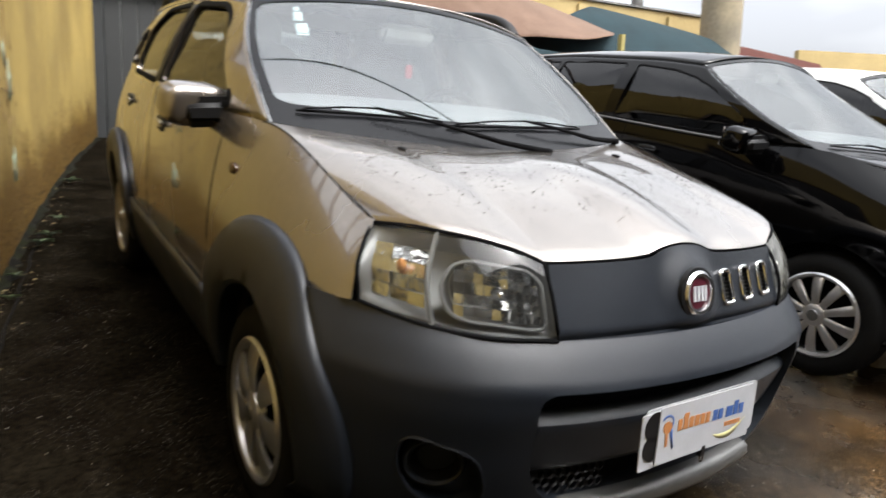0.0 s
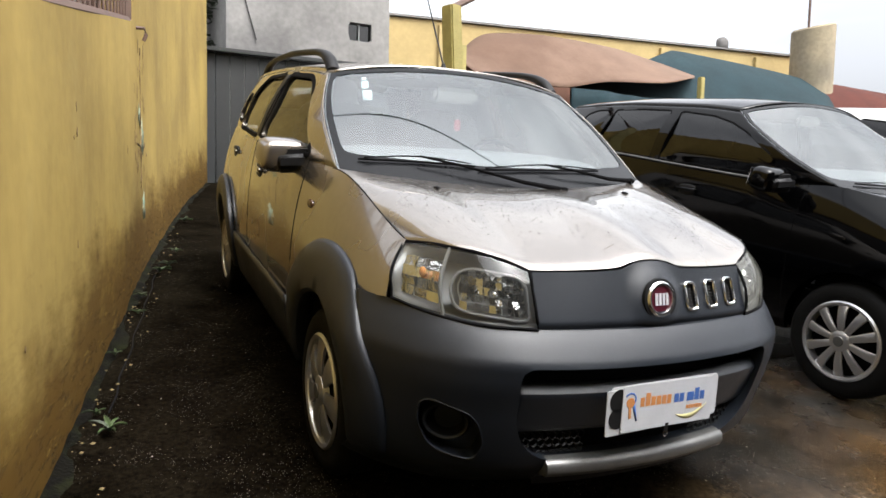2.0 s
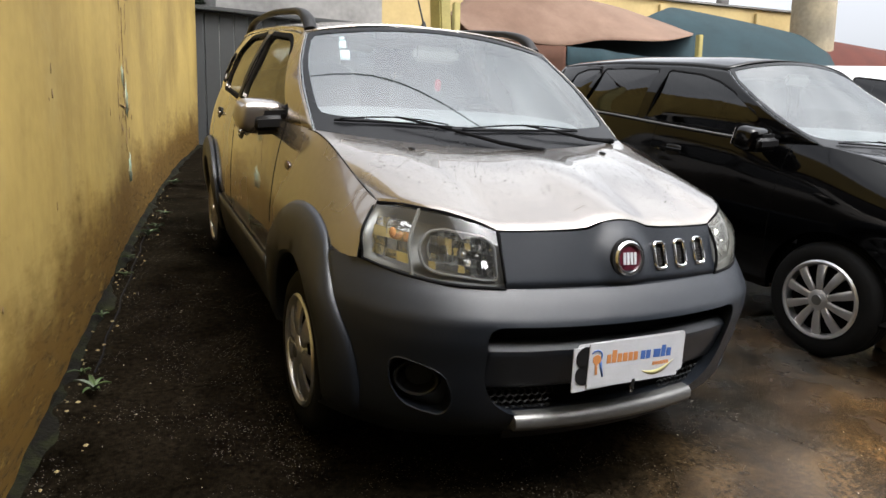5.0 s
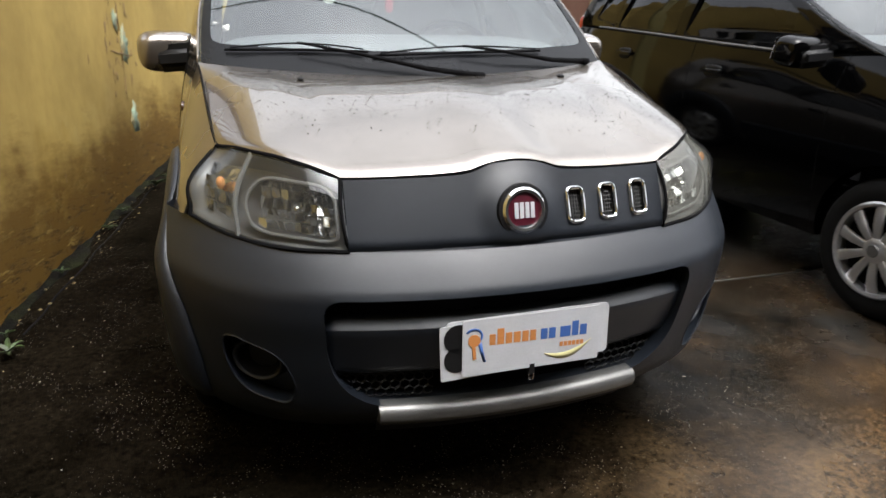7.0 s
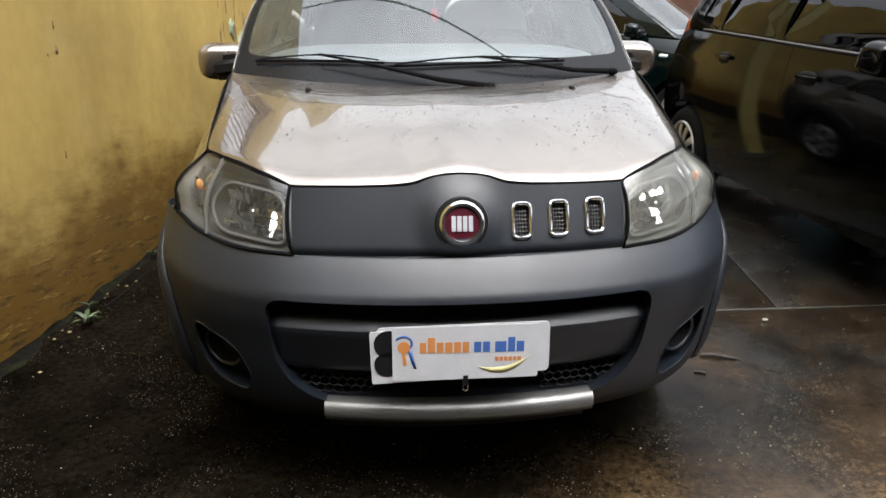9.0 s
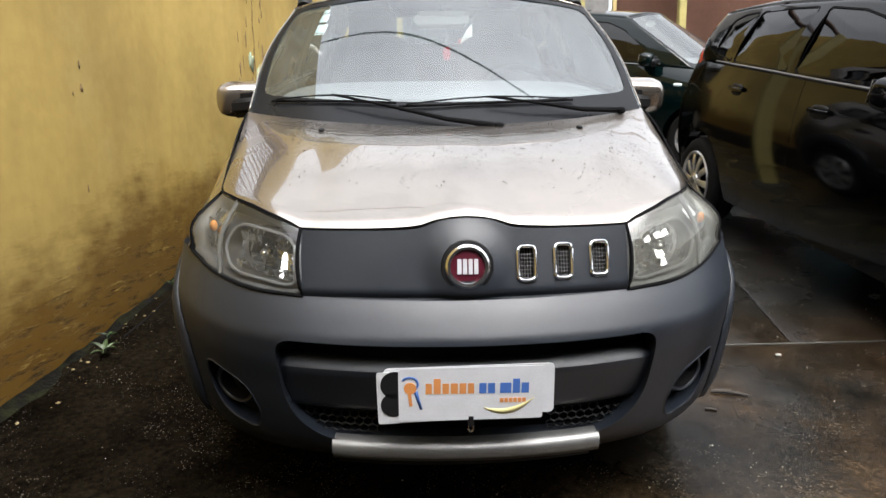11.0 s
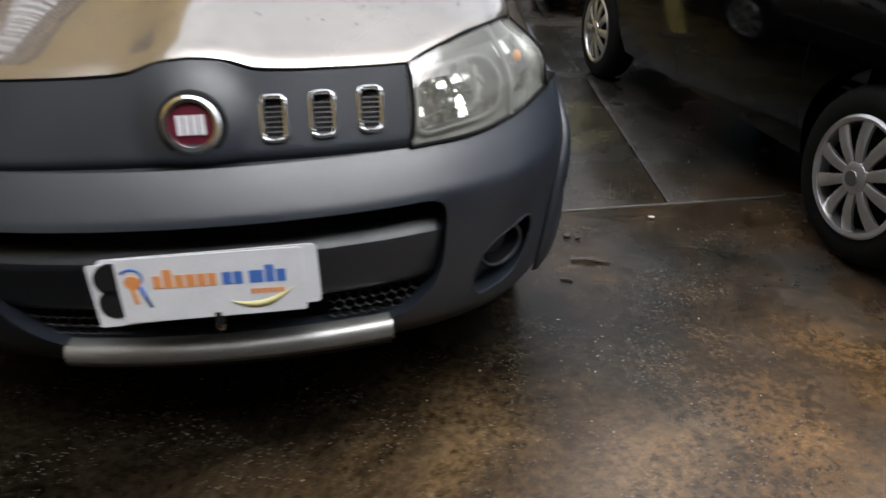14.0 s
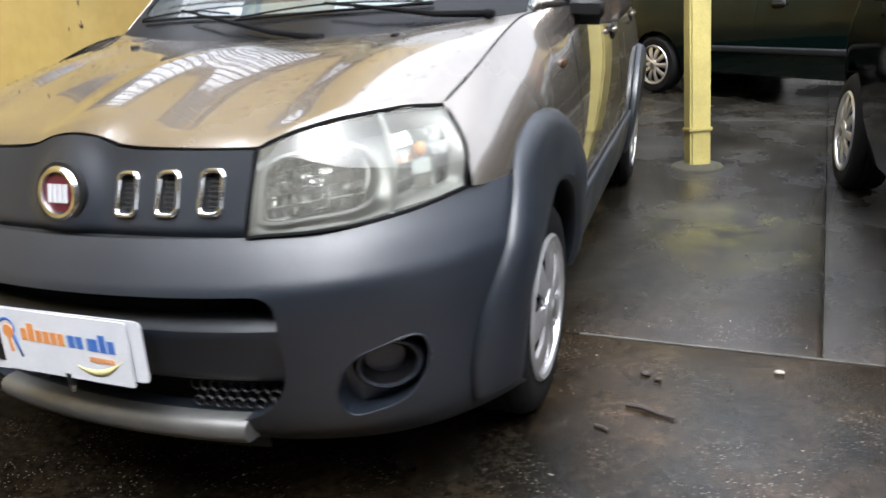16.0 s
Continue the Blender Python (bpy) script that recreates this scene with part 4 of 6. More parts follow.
    grid = [[(lerp(-0.392, 0.392, i / 84), lerp(0.716, fz(abs(lerp(-0.392, 0.392, i / 84))) - 0.008, j / 22)) for i in range(85)] for j in range(23)]
    gp = part("grille_panel", sheet(G, grid, polys, lambda x, z: (0, 0.02, 0)), M_PLASTIC, car, "smooth dark grey plastic panel")
    for (x, z), poly in zip(slots, polys):
        ring = part("slot_frame", tube([Vector(G(*p)) + Vector((0, -0.003, 0)) for p in poly], 0.0046, 8, True), M_CHROME, gp, "chrome slot frame")
        mesh = bmesh.new()
        for k in range(9):
            zz = z - 0.034 + 0.0085 * k
            tube([(x - 0.02, G(x, zz)[1] + 0.008, zz), (x + 0.02, G(x, zz)[1] + 0.008, zz)], 0.0014, 5, bm=mesh)
        for k in range(6):
            xx = x - 0.0175 + 0.007 * k
            tube([(xx, G(xx, z - 0.037)[1] + 0.008, z - 0.037), (xx, G(xx, z + 0.037)[1] + 0.008, z + 0.037)], 0.0014, 5, bm=mesh)
        part("slot_mesh", mesh, M_BEZEL, gp)
        # near-black sheet for the shade inside the slot
        part("slot_back", box(0.05, 0.004, 0.085, Matrix.Translation((x, G(x, z)[1] + 0.019, z)) @ pose(0, 0, 0, -24, 0, 0)), M_DARK, gp)
    # badge: chrome ring, dark red face, plain upright bars in place of its letters
    bmx = Matrix.Translation((0, G(0, 0.80)[1] - 0.001, 0.800)) @ pose(0, 0, 0, 90 - 14, 0, 0)
    badge = part("badge", lathe([(0.052, -0.004), (0.052, 0.006), (0.047, 0.011), (0.0405, 0.010), (0.0385, 0.004)], 40, bmx), M_CHROME, car, "round chrome-rimmed red emblem")
    part("badge_surround", lathe([(0.062, -0.006), (0.060, 0.003), (0.053, 0.004)], 40, bmx), M_BLACK, badge)
    part("badge_face", lathe([(0, 0.0065), (0.025, 0.006), (0.040, 0.004)], 36, bmx), M_RED, badge)
    for k in range(4):
        part("badge_bar", box(0.0098, 0.036, 0.003, bmx @ Matrix.Translation((-0.0195 + 0.013 * k, 0, 0.0075)), 0.001), M_WHITE, badge)

    # bumper
    dy = knots([(0.22, 0.17), (0.26, 0.115), (0.32, 0.062), (0.40, 0.036), (0.50, 0.016), (0.60, 0.0), (0.630, 0.0), (0.645, 0.004), (0.665, 0.018), (0.70, 0.046), (0.724, 0.068), (0.76, 0.098)])
    tz = knots([(0, 0.722), (0.39, 0.724), (0.55, 0.735), (0.70, 0.754), (0.85, 0.757)])

    def P(p, z):
        """Across the nose to the corners, then back along the flanks to the wheel arches."""
        x, t = max(-0.785, min(0.785, p)), abs(p) - 0.785
        if t <= 0:
            return (x, uno_y(x) + dy(z), z)
        g = min(1.0, t / 0.09)
        return (math.copysign(0.785 + 0.020 * math.sin(g * math.pi / 2) - 0.45 * dy(z) * g, p), uno_y(0.785) + dy(z) * (1 - 0.5 * g) + t, z)
    def skin(y, z):
        """How far out the bumper's corner lies at y along the flank."""
        t = y - dy(z)
        if t >= uno_y(0.785):
            g = min(1.0, (t - uno_y(0.785)) / 0.09)
            return 0.785 + 0.020 * math.sin(g * math.pi / 2) - 0.45 * dy(z) * g
        lo, hi = 0.0, 0.785
        for _ in range(24):
            mid = (lo + hi) / 2
            lo, hi = (mid, hi) if uno_y(mid) < t else (lo, mid)
        return lo
    crescent = knots([(-4, 0.42), (10, 0.46), (50, 0.515), (90, 0.535), (125, 0.545), (150, 0.535), (170, 0.505), (182, 0.47)])
    for s in (-1, 1):
        flare(car, c, s, hf, r, 0.350, 0.525, M_PLASTIC, -4, 182, 0.024, crescent, skin)
    mouth = rounded([(-0.460, 0.636), (0.460, 0.636), (0.450, 0.47), (0.420, 0.400), (0.35, 0.345), (-0.35, 0.345), (-0.420, 0.400), (-0.450, 0.47)], 0.045, 6)
    fogs = [rounded([(s * 0.550, 0.488), (s * 0.672, 0.524), (s * 0.676, 0.440), (s * 0.636, 0.362), (s * 0.532, 0.340), (s * 0.516, 0.40)], 0.042, 6) for s in (-1, 1)]
    cols = 170
    xs = [0.875 * math.sin(math.pi / 2 * (i / cols * 2 - 1)) for i in range(cols + 1)]
    grid = [[(x, lerp(0.225, tz(abs(x)), j / 52)) for x in xs] for j in range(53)]
    bp = part("front_bumper", sheet(P, grid, [mouth, *fogs], lambda x, z: (-0.02 * x, 0.087 if abs(x) < 0.5 else 0.055, 0)), M_PLASTIC, car, "textured dark grey plastic bumper")

    def strip(z0, z1, half, back, bulge, n=40, k=8):
        return sheet(lambda x, z: (x, uno_y(x) + back - bulge * math.sin(math.pi * (z - z0) / (z1 - z0)) ** 0.7, z), rect_grid(-half, half, n, z0, z1, k))
    # near-black sheet added for the shade deep in the mouth
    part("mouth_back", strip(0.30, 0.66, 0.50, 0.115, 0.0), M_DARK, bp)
    def bar(x, z):
        f = (0.580 - z) / 0.148
        return (x, uno_y(x) + 0.018 + 0.046 * f + 0.040 * math.exp(-(f / 0.10) ** 2) + 0.05 * max(0.0, f - 0.92), z)
    part("cross_bar", sheet(bar, rect_grid(-0.452, 0.452, 44, 0.432, 0.580, 18)), M_PLASTIC, bp, thick=0.01)
    for s in (-1, 1):
        lat = bmesh.new()
        for j in range(4):
            for k in range(10):
                x, z = s * (0.215 + 0.0225 * k + 0.011 * (j % 2)), 0.366 + 0.0195 * j
                if abs(x) < 0.415 - 0.6 * max(0.0, 0.40 - z):
                    tube([(x + 0.0120 * math.cos(q * math.pi / 3 + math.pi / 6), uno_y(x) + 0.082, z + 0.0120 * math.sin(q * math.pi / 3 + math.pi / 6)) for q in range(6)], 0.0018, 4, True, bm=lat)
        part("lower_mesh", lat, M_BLACK, bp)
    # recesses where fog lamps would sit, closed with covers; near-black puts shade into their hollows
    for s, poly in zip((-1, 1), fogs):
        cx, cz = s * 0.60, 0.433
        back = bmesh.new()
        ring = [back.verts.new((x - 0.02 * x, uno_y(x) + dy(z) + 0.054, z)) for x, z in poly]
        cen = back.verts.new((cx, uno_y(cx) + dy(cz) + 0.056, cz))
        for i in range(len(ring)):
            back.faces.new((ring[i - 1], ring[i], cen))
        part("lamp_recess", back, M_PLASTIC, bp)
        fm = Matrix.Translation((s * 0.602, uno_y(0.602) + dy(cz) + 0.030, cz + 0.010)) @ pose(0, 0, 0, 0, 0, s * 32) @ pose(0, 0, 0, 90, 0, 0) @ Matrix.Diagonal((1.12, 0.9, 1, 1))
        blank = part("lamp_blank", lathe([(0.066, -0.03), (0.061, -0.006), (0.056, -0.001), (0.051, -0.003), (0.047, -0.012)], 32, fm), M_PLASTIC, bp)
        part("blank_hollow", lathe([(0.0475, -0.004), (0.042, -0.020), (0.030, -0.028), (0, -0.030)], 32, fm), M_DARK, blank)
        lip = [Vector(P(x, z)) + Vector((0, 0.002, 0)) for x, z in poly]
        part("recess_lip", tube(lip, 0.0035, 6, True), M_PLASTIC, bp)
    # satin skid bar along the lower lip
    sk = bmesh.new()
    rows = []
    for i in range(33):
        x = lerp(-0.338, 0.338, i / 32)
        y = uno_y(x) + 0.048
        rows.append([sk.verts.new((x, y + a, 0.322 + b)) for a, b in ((0.03, 0.026), (0.006, 0.026), (-0.010, 0.016), (-0.014, -0.004), (-0.006, -0.022), (0.03, -0.030))])
    for a, b in zip(rows, rows[1:]):
        for j in range(5):
            sk.faces.new((a[j], a[j + 1], b[j + 1], b[j]))
    sk.faces.new(rows[0])
    sk.faces.new(rows[-1])
    part("skid_bar", sk, M_BRUSHED, bp, "satin silver skid bar", sharp=60)
    part("lower_lip", strip(0.240, 0.300, 0.335, 0.110, 0.0), M_BLACK, bp)

    # headlamps
    bot = [knots([(0, 0.392), (1, 0.722)]), knots([(0, 0.010), (0.35, 0.052), (0.7, 0.140), (1, 0.262)]), knots([(0, 0.725), (0.5, 0.730), (0.8, 0.742), (1, 0.760)])]
    topc = [knots([(0, 0.396), (1, 0.655)]), knots([(0, 0.082), (0.25, 0.108), (0.6, 0.190), (0.83, 0.270), (1, 0.362)]), knots([(0, 0.871), (0.12, 0.884), (0.28, 0.898), (0.56, 0.911), (0.8, 0.913), (1, 0.900)])]
    for s in (-1, 1):
        def HL(u, v, out=0.0):
            x = lerp(bot[0](u), topc[0](u), v)
            y = lerp(bot[1](u), topc[1](u), v)
            z = lerp(bot[2](u), topc[2](u), v)
            bl = math.sin(math.pi * v) ** lerp(0.8, 1.5, u * u) * (0.018 + 0.022 * u * u)
            d = Vector((0.35 + 0.5 * u, -0.75, 0.12)).normalized() * (bl + out)
            return (s * (x + d.x), y + d.y, z + d.z)
        lens = part("headlamp", sheet(lambda u, v: HL(u, v), rect_grid(0, 1, 30, 0, 1, 16)), M_LENS if s < 0 else M_LENSH, car, "clear headlamp" if s < 0 else "weathered headlamp with sky sheen put into its haze")
        lens.visible_shadow = False
        # housing: dark bezel pocket, a bright multi-facet bowl, a round inner lamp, an amber turn lamp
        pocket = lambda u, v: math.sin(math.pi * v) ** 0.5 * math.sin(math.pi * u) ** 0.5 * max(0.0, 1 - max(0.0, v - 0.70) * 2.6)
        part("lamp_pocket", sheet(lambda u, v: tuple(Vector(HL(u, v)) + Vector((-s * 0.05, 0.085, 0)) * (0.10 + 0.90 * pocket(u, v))), rect_grid(0, 1, 26, 0, 1, 20)), M_HOUSING, lens, "satin grey lamp housing", thick=0.003)

        def mosaic(us, vs, cols, rows, deep, seed, spread):
            """A bowl of many small mirror facets, each turned a little on its own."""
            bm, fr = bmesh.new(), random.Random(seed)
            for i in range(cols):
                for j in range(rows):
                    di, dj = (i + 0.5) / cols * 2 - 1, (j + 0.5) / rows * 2 - 1
                    if abs(di) ** 3 + abs(dj) ** 3 > 1.25:
                        continue
                    u, v = lerp(us[0], us[1], (i + 0.5) / cols), lerp(vs[0], vs[1], (j + 0.5) / rows)
                    eu, ev = (us[1] - us[0]) / cols / 2, (vs[1] - vs[0]) / rows / 2
                    o = Vector(HL(u, v, -0.022 - deep * (1 - 0.55 * (di * di + dj * dj))))
                    du = (Vector(HL(u + eu, v)) - Vector(HL(u - eu, v))) / 2
                    dv = (Vector(HL(u, v + ev)) - Vector(HL(u, v - ev))) / 2
                    nrm = du.cross(dv).normalized() * s
                    du += nrm * fr.uniform(-1, 1) * spread
                    dv += nrm * fr.uniform(-0.9, 1.0) * spread
                    vs4 = [bm.verts.new(o + 0.97 * a * du + 0.97 * e * dv) for a, e in ((-1, -1), (1, -1), (1, 1), (-1, 1))]
                    bm.faces.new(vs4)
            return bm
        bowl = part("reflector", mosaic((0.085, 0.600), (0.15, 0.74), 10, 5, 0.040, 5 if s < 0 else 6, 0.0082), M_REFL, lens, "mirror-bright faceted reflector")
        frame_line = rounded([(0.060, 0.10), (0.615, 0.13), (0.665, 0.45), (0.590, 0.74), (0.14, 0.80), (0.055, 0.70)], 0.12, 6)
        part("reflector_frame", tube([HL(p, q, -0.016) for p, q in frame_line], 0.0042, 6, True), M_HOUSING, bowl)
        inner = [HL(p, q, -0.020) for p, q in frame_line]
        outer = [HL(0.35 + (p - 0.35) * 0.93, 0.46 + (q - 0.46) * 0.93, -0.056) for p, q in frame_line]
        wall = bmesh.new()
        ra, rb = [wall.verts.new(p) for p in inner], [wall.verts.new(p) for p in outer]
        for i in range(len(ra)):
            wall.faces.new((ra[i - 1], ra[i], rb[i], rb[i - 1]))
        wall.faces.new([wall.verts.new(HL(0.35 + (p - 0.35) * 0.93, 0.46 + (q - 0.46) * 0.93, -0.075)) for p, q in frame_line])
        part("reflector_wall", wall, M_BEZEL, bowl)
        bc = Vector(HL(0.36, 0.45, -0.040))
        part("bulb", blob(0.013, 0.020, 0.013, 1, 1, 14, 8, m=Matrix.Translation(bc)), M_CHROME, lens)
        turn = part("turn_lamp", mosaic((0.735, 0.965), (0.14, 0.76), 3, 4, 0.014, 9 if s < 0 else 8, 0.0045), M_REFL, lens, "bright turn lamp reflector")
        tc = Vector(HL(0.84, 0.56, -0.020))
        part("turn_bulb", blob(0.010, 0.010, 0.015, 1, 1, 12, 8, m=Matrix.Translation(tc)), M_AMBER, turn)
        div = [Vector(HL(0.690 + 0.03 * math.sin(math.pi * k / 10), k / 10, -0.004 - 0.012 * math.sin(math.pi * k / 10))) for k in range(11)]
        part("lamp_divider", tube(div, 0.006, 6), M_HOUSING, lens)
        rim = [HL(k / 16, 0) for k in range(17)] + [HL(1, k / 8) for k in range(1, 9)] + [HL(1 - k / 16, 1) for k in range(1, 17)] + [HL(0, 1 - k / 8) for k in range(1, 8)]
        part("lamp_gasket", tube(rim, 0.0045, 6, True), M_DARK, lens)

    wiper(car, c, -0.62, 0.060, -0.18, 0.085, 0.16, -0.02)
    wiper(car, c, -0.17, 0.070, 0.44, 0.075, 0.60, -0.01)
    # aerial and inspection sticker
    ax, ay, az = -0.03, 1.53, UNO.roofz(1.53) + 0.062
    an = part("aerial", lathe([(0, 0.035), (0.006, 0.033), (0.014, 0.012), (0.022, 0.0), (0.022, -0.02)], 14, Matrix.Translation((ax, ay, az))), M_BLACK, car)
    part("aerial_rod", tube([(ax, ay, az + 0.02), (ax - 0.02, ay + 0.20, az + 0.34)], [0.005, 0.003], 6), M_BLACK, an)
    S2, _, _ = c.screen(-0.006)
    st = bmesh.new()
    for (p, q), (w, h) in (((-0.520, 0.545), (0.034, 0.050)), ((-0.524, 0.585), (0.024, 0.020)), ((-0.512, 0.480), (0.042, 0.050)), ((-0.512, 0.447), (0.042, 0.006))):
        vs = [st.verts.new(S2(p + a * w / 2, q + b * h / 2)) for a, b in ((-1, -1), (1, -1), (1, 1), (-1, 1))]
        st.faces.new(vs)
    part("window_sticker", st, M_STICK, car, "small white stickers", thick=0.001)

    # rain standing on the upper bonnet
    rnd = random.Random(21)
    wet = bmesh.new()
    for _ in range(1500):
        u, v = rnd.uniform(-0.9, 0.95), 1 - 0.85 * rnd.random() ** 1.6
        p = Vector(H(u, v))
        r_ = rnd.choice((0.0008, 0.001, 0.0012, 0.0016, 0.0024))
        bmesh.ops.create_icosphere(wet, subdivisions=1, radius=r_, matrix=Matrix.Translation(p + Vector((0, 0, 0.0018))) @ Matrix.Diagonal((1.0, 1.3, 0.45, 1)))
    drops = part("rain_water", wet, M_WATER, car, "beads of rain on the bonnet")
    drops["kind"] = "stuff"

    # plates on the cross bar: number plate, a dark-printed sheet and a white sheet clipped over it
    def plate(name, x0_, x1_, z0_, z1_, y, roll, mat, label):
        w, h = (x1_ - x0_) / 2, (z1_ - z0_) / 2
        line = rounded([(-w, -h), (w, -h), (w, h), (-w, h)], 0.014 if name == "number_plate" else 0.006, 4)
        bm = bmesh.new()
        front = bm.faces.new([bm.verts.new((p, -0.0015, q + 0.0025 * math.sin(9 * p))) for p, q in line])
        ext = bmesh.ops.extrude_face_region(bm, geom=[front])
        for v in ext["geom"]:
            if isinstance(v, bmesh.types.BMVert):
                v.co.y = 0.0015
        return part(name, bm, mat, car, label, m=Matrix.Translation(((x0_ + x1_) / 2, y, (z0_ + z1_) / 2)) @ pose(0, 0, 0, -4, 0, 0) @ pose(0, 0, 0, 0, roll, 0))
    plate("number_plate", -0.200, 0.200, 0.457, 0.582, -0.094, 0, M_WHITE, "pressed metal number plate, mostly covered")
    plate("black_print_sheet", -0.216, 0.05, 0.446, 0.576, -0.0985, -1.0, M_WHITE, "white sheet with a black printed shape")
    top = plate("cover_sheet", -0.166, 0.172, 0.450, 0.583, -0.103, 0.6, M_WHITE, "white printed advertising sheet with orange and blue print")
    return car, top


CAR, COVER = build_uno()


def build_cable():
    """A slack black cable that crosses the yard from the top of the wall."""
    a, b = Vector((-1.75, 2.12, 4.58)), Vector((9.5, -0.95, 5.4))
    tagged(part("overhead_cable", tube([a.lerp(b, k / 40) + Vector((0, 0, -0.30 * math.sin(math.pi * k / 40))) for k in range(41)], 0.010, 6), M_BLACK), "thin black cable strung across the yard overhead", "cable")
    # a red scented tag on a string below the inside mirror
    c = UNO
    top_ = Vector((0.02, c.a1 - 0.02, c.roofz(c.a1) + c.crown - 0.145))
    tag = thing("hanging_tag", SLOPE @ Matrix.Translation(top_), "small red tag hung from the inside mirror of the hatchback", "ornament")
    part("string", tube([(0, 0, 0), (0.002, 0, -0.075)], 0.0012, 5), M_WHITE, tag)
    part("tag_body", blob(0.017, 0.005, 0.028, 0.7, 0.7, 14, 8, m=Matrix.Translation((0.002, 0, -0.100))), M_TAIL, tag)


build_cable()


# ---- the other cars ----
def plain_front(car, c, paint, yf, zhood, lens=True):
    """Bumper, bonnet and lamps of a plain rounded nose."""
    wf = c.W(0.36)

    def Y(x):
        u = x / (wf + 0.01)
        return yf + 0.12 * u * u + (0.36 - yf - 0.12) * abs(u) ** 6
    dy = knots([(c.zb, 0.10), (0.36, 0.02), (0.52, 0.0), (0.66, 0.02), (zhood, 0.10)])
    mouth = rounded([(-0.36, 0.52), (0.36, 0.52), (0.33, 0.32), (-0.33, 0.32)], 0.04)
    part("front_bumper", sheet(lambda x, z: (x, Y(x) + dy(z), z), [[(wf * math.sin(math.pi / 2 * (i / 60 * 2 - 1)), lerp(c.zb, zhood, j / 24)) for i in range(61)] for j in range(25)], [mouth], lambda x, z: (0, 0.05, 0)), paint, car, thick=0.004)
    part("grille_back", box(0.8, 0.02, 0.3, Matrix.Translation((0, Y(0) + 0.10, 0.42))), M_DARK, car)

    def H(u, v):
        x0 = c.topx(0.40) * u
        y0, z0 = Y(x0) + 0.10, zhood
        y1 = c.a0 - c.bow0 * (1 - u * u)
        f = 1 - abs(u) ** 2.4
        return (lerp(x0, c.topx(c.a0) * u, v), lerp(y0, y1, v), lerp(lerp(z0, c.top(0.40), u * u), c.top(c.a0) - 0.03 * f, v ** 0.8) + 0.05 * math.sin(math.pi * v) * f)
    part("bonnet", sheet(H, rect_grid(-1, 1, 28, 0, 1, 18)), paint, car, thick=0.006)
    for s in (-1, 1):
        def HL(u, v):
            x = lerp(0.42, wf - 0.005, u)
            return (s * (x + 0.01), Y(x) + dy(lerp(0.60, zhood, v)) - 0.012 * math.sin(math.pi * v), lerp(0.62, 0.80, v) + 0.03 * u)
        hl = part("headlamp", sheet(HL, rect_grid(0, 1, 14, 0, 1, 8)), M_LENS, car)
        part("reflector", sheet(lambda u, v: tuple(Vector(HL(u, v)) + Vector((-s * 0.02, 0.03, 0))), rect_grid(0.05, 0.95, 8, 0.08, 0.92, 6)), M_REFL, hl)


def plain_car(name, m, c, paint, label, wins, hubs, r, n, seats=True, pane=None, yf=-0.02, zhood=0.82, spk=(0.028, 0.050), mir=(0.86, 1.2, 1.08), screen=None, group="parked cars", strip=False):
    car = thing(name, SLOPE @ m, label, "car", group)
    body(car, c, paint, pane or M_TINT, wins, [(hubs[0], r, r + 0.055), (hubs[1], r, r + 0.055)], glass_screen=screen, flush=True)
    plain_front(car, c, paint, yf, zhood)
    interior(car, c, seats)
    wiper(car, c, -0.60, 0.05, -0.10, 0.07, 0.20, -0.01)
    wiper(car, c, -0.12, 0.06, 0.48, 0.065, 0.62, -0.01)
    for s in (-1, 1):
        for i, h in enumerate(hubs):
            wheel(car, s, c.W(h) - 0.005, h, r, n, *spk, turn=7 + 11 * i)
        S = c.side(s)
        door_mirror(car, s, *mir, paint)
        # moulding whose grey stands in for the reflection under the windows
        part("belt_moulding", tube([Vector(c.cabin(s, 0.003)(y, c.top(y) + 0.016)) for y in [lerp(mir[1] - 0.02, c.c0 - 0.42, k / 20) for k in range(21)]], 0.007, 6), M_BELT, car)
        handle(car, S, s, mir[1] + 0.66, c.top(1.9) - 0.125, paint)
        handle(car, S, s, mir[1] + 1.52, c.top(2.8) - 0.12, paint)
        for y in (mir[1] - 0.12, mir[1] + 0.86):
            seam(car, [Vector(S(y, lerp(0.30, c.top(y), i / 12))) for i in range(13)], 0.003)
        if strip:
            part("side_repeater", blob(0.010, 0.045, 0.016, 0.7, 0.7, 14, 8, m=Matrix.Translation(Vector(S(mir[1] - 0.30, 0.80)))), M_STICK, car)
            part("side_strip", sheet(lambda y, z: tuple(Vector(S(y, z)) + Vector((s * 0.012, 0, 0))), rect_grid(mir[1] - 0.05, mir[1] + 1.6, 24, 0.45, 0.50, 3)), M_PLASTIC, car, thick=0.01)
        tl = part("tail_lamp", blob(0.05, 0.05, 0.16, 0.6, 0.6, m=Matrix.Translation((s * (c.topx(c.c0) - 0.035), c.c0 - 0.005, c.top(c.c0) - 0.08))), M_TAIL, car)
    return car, c


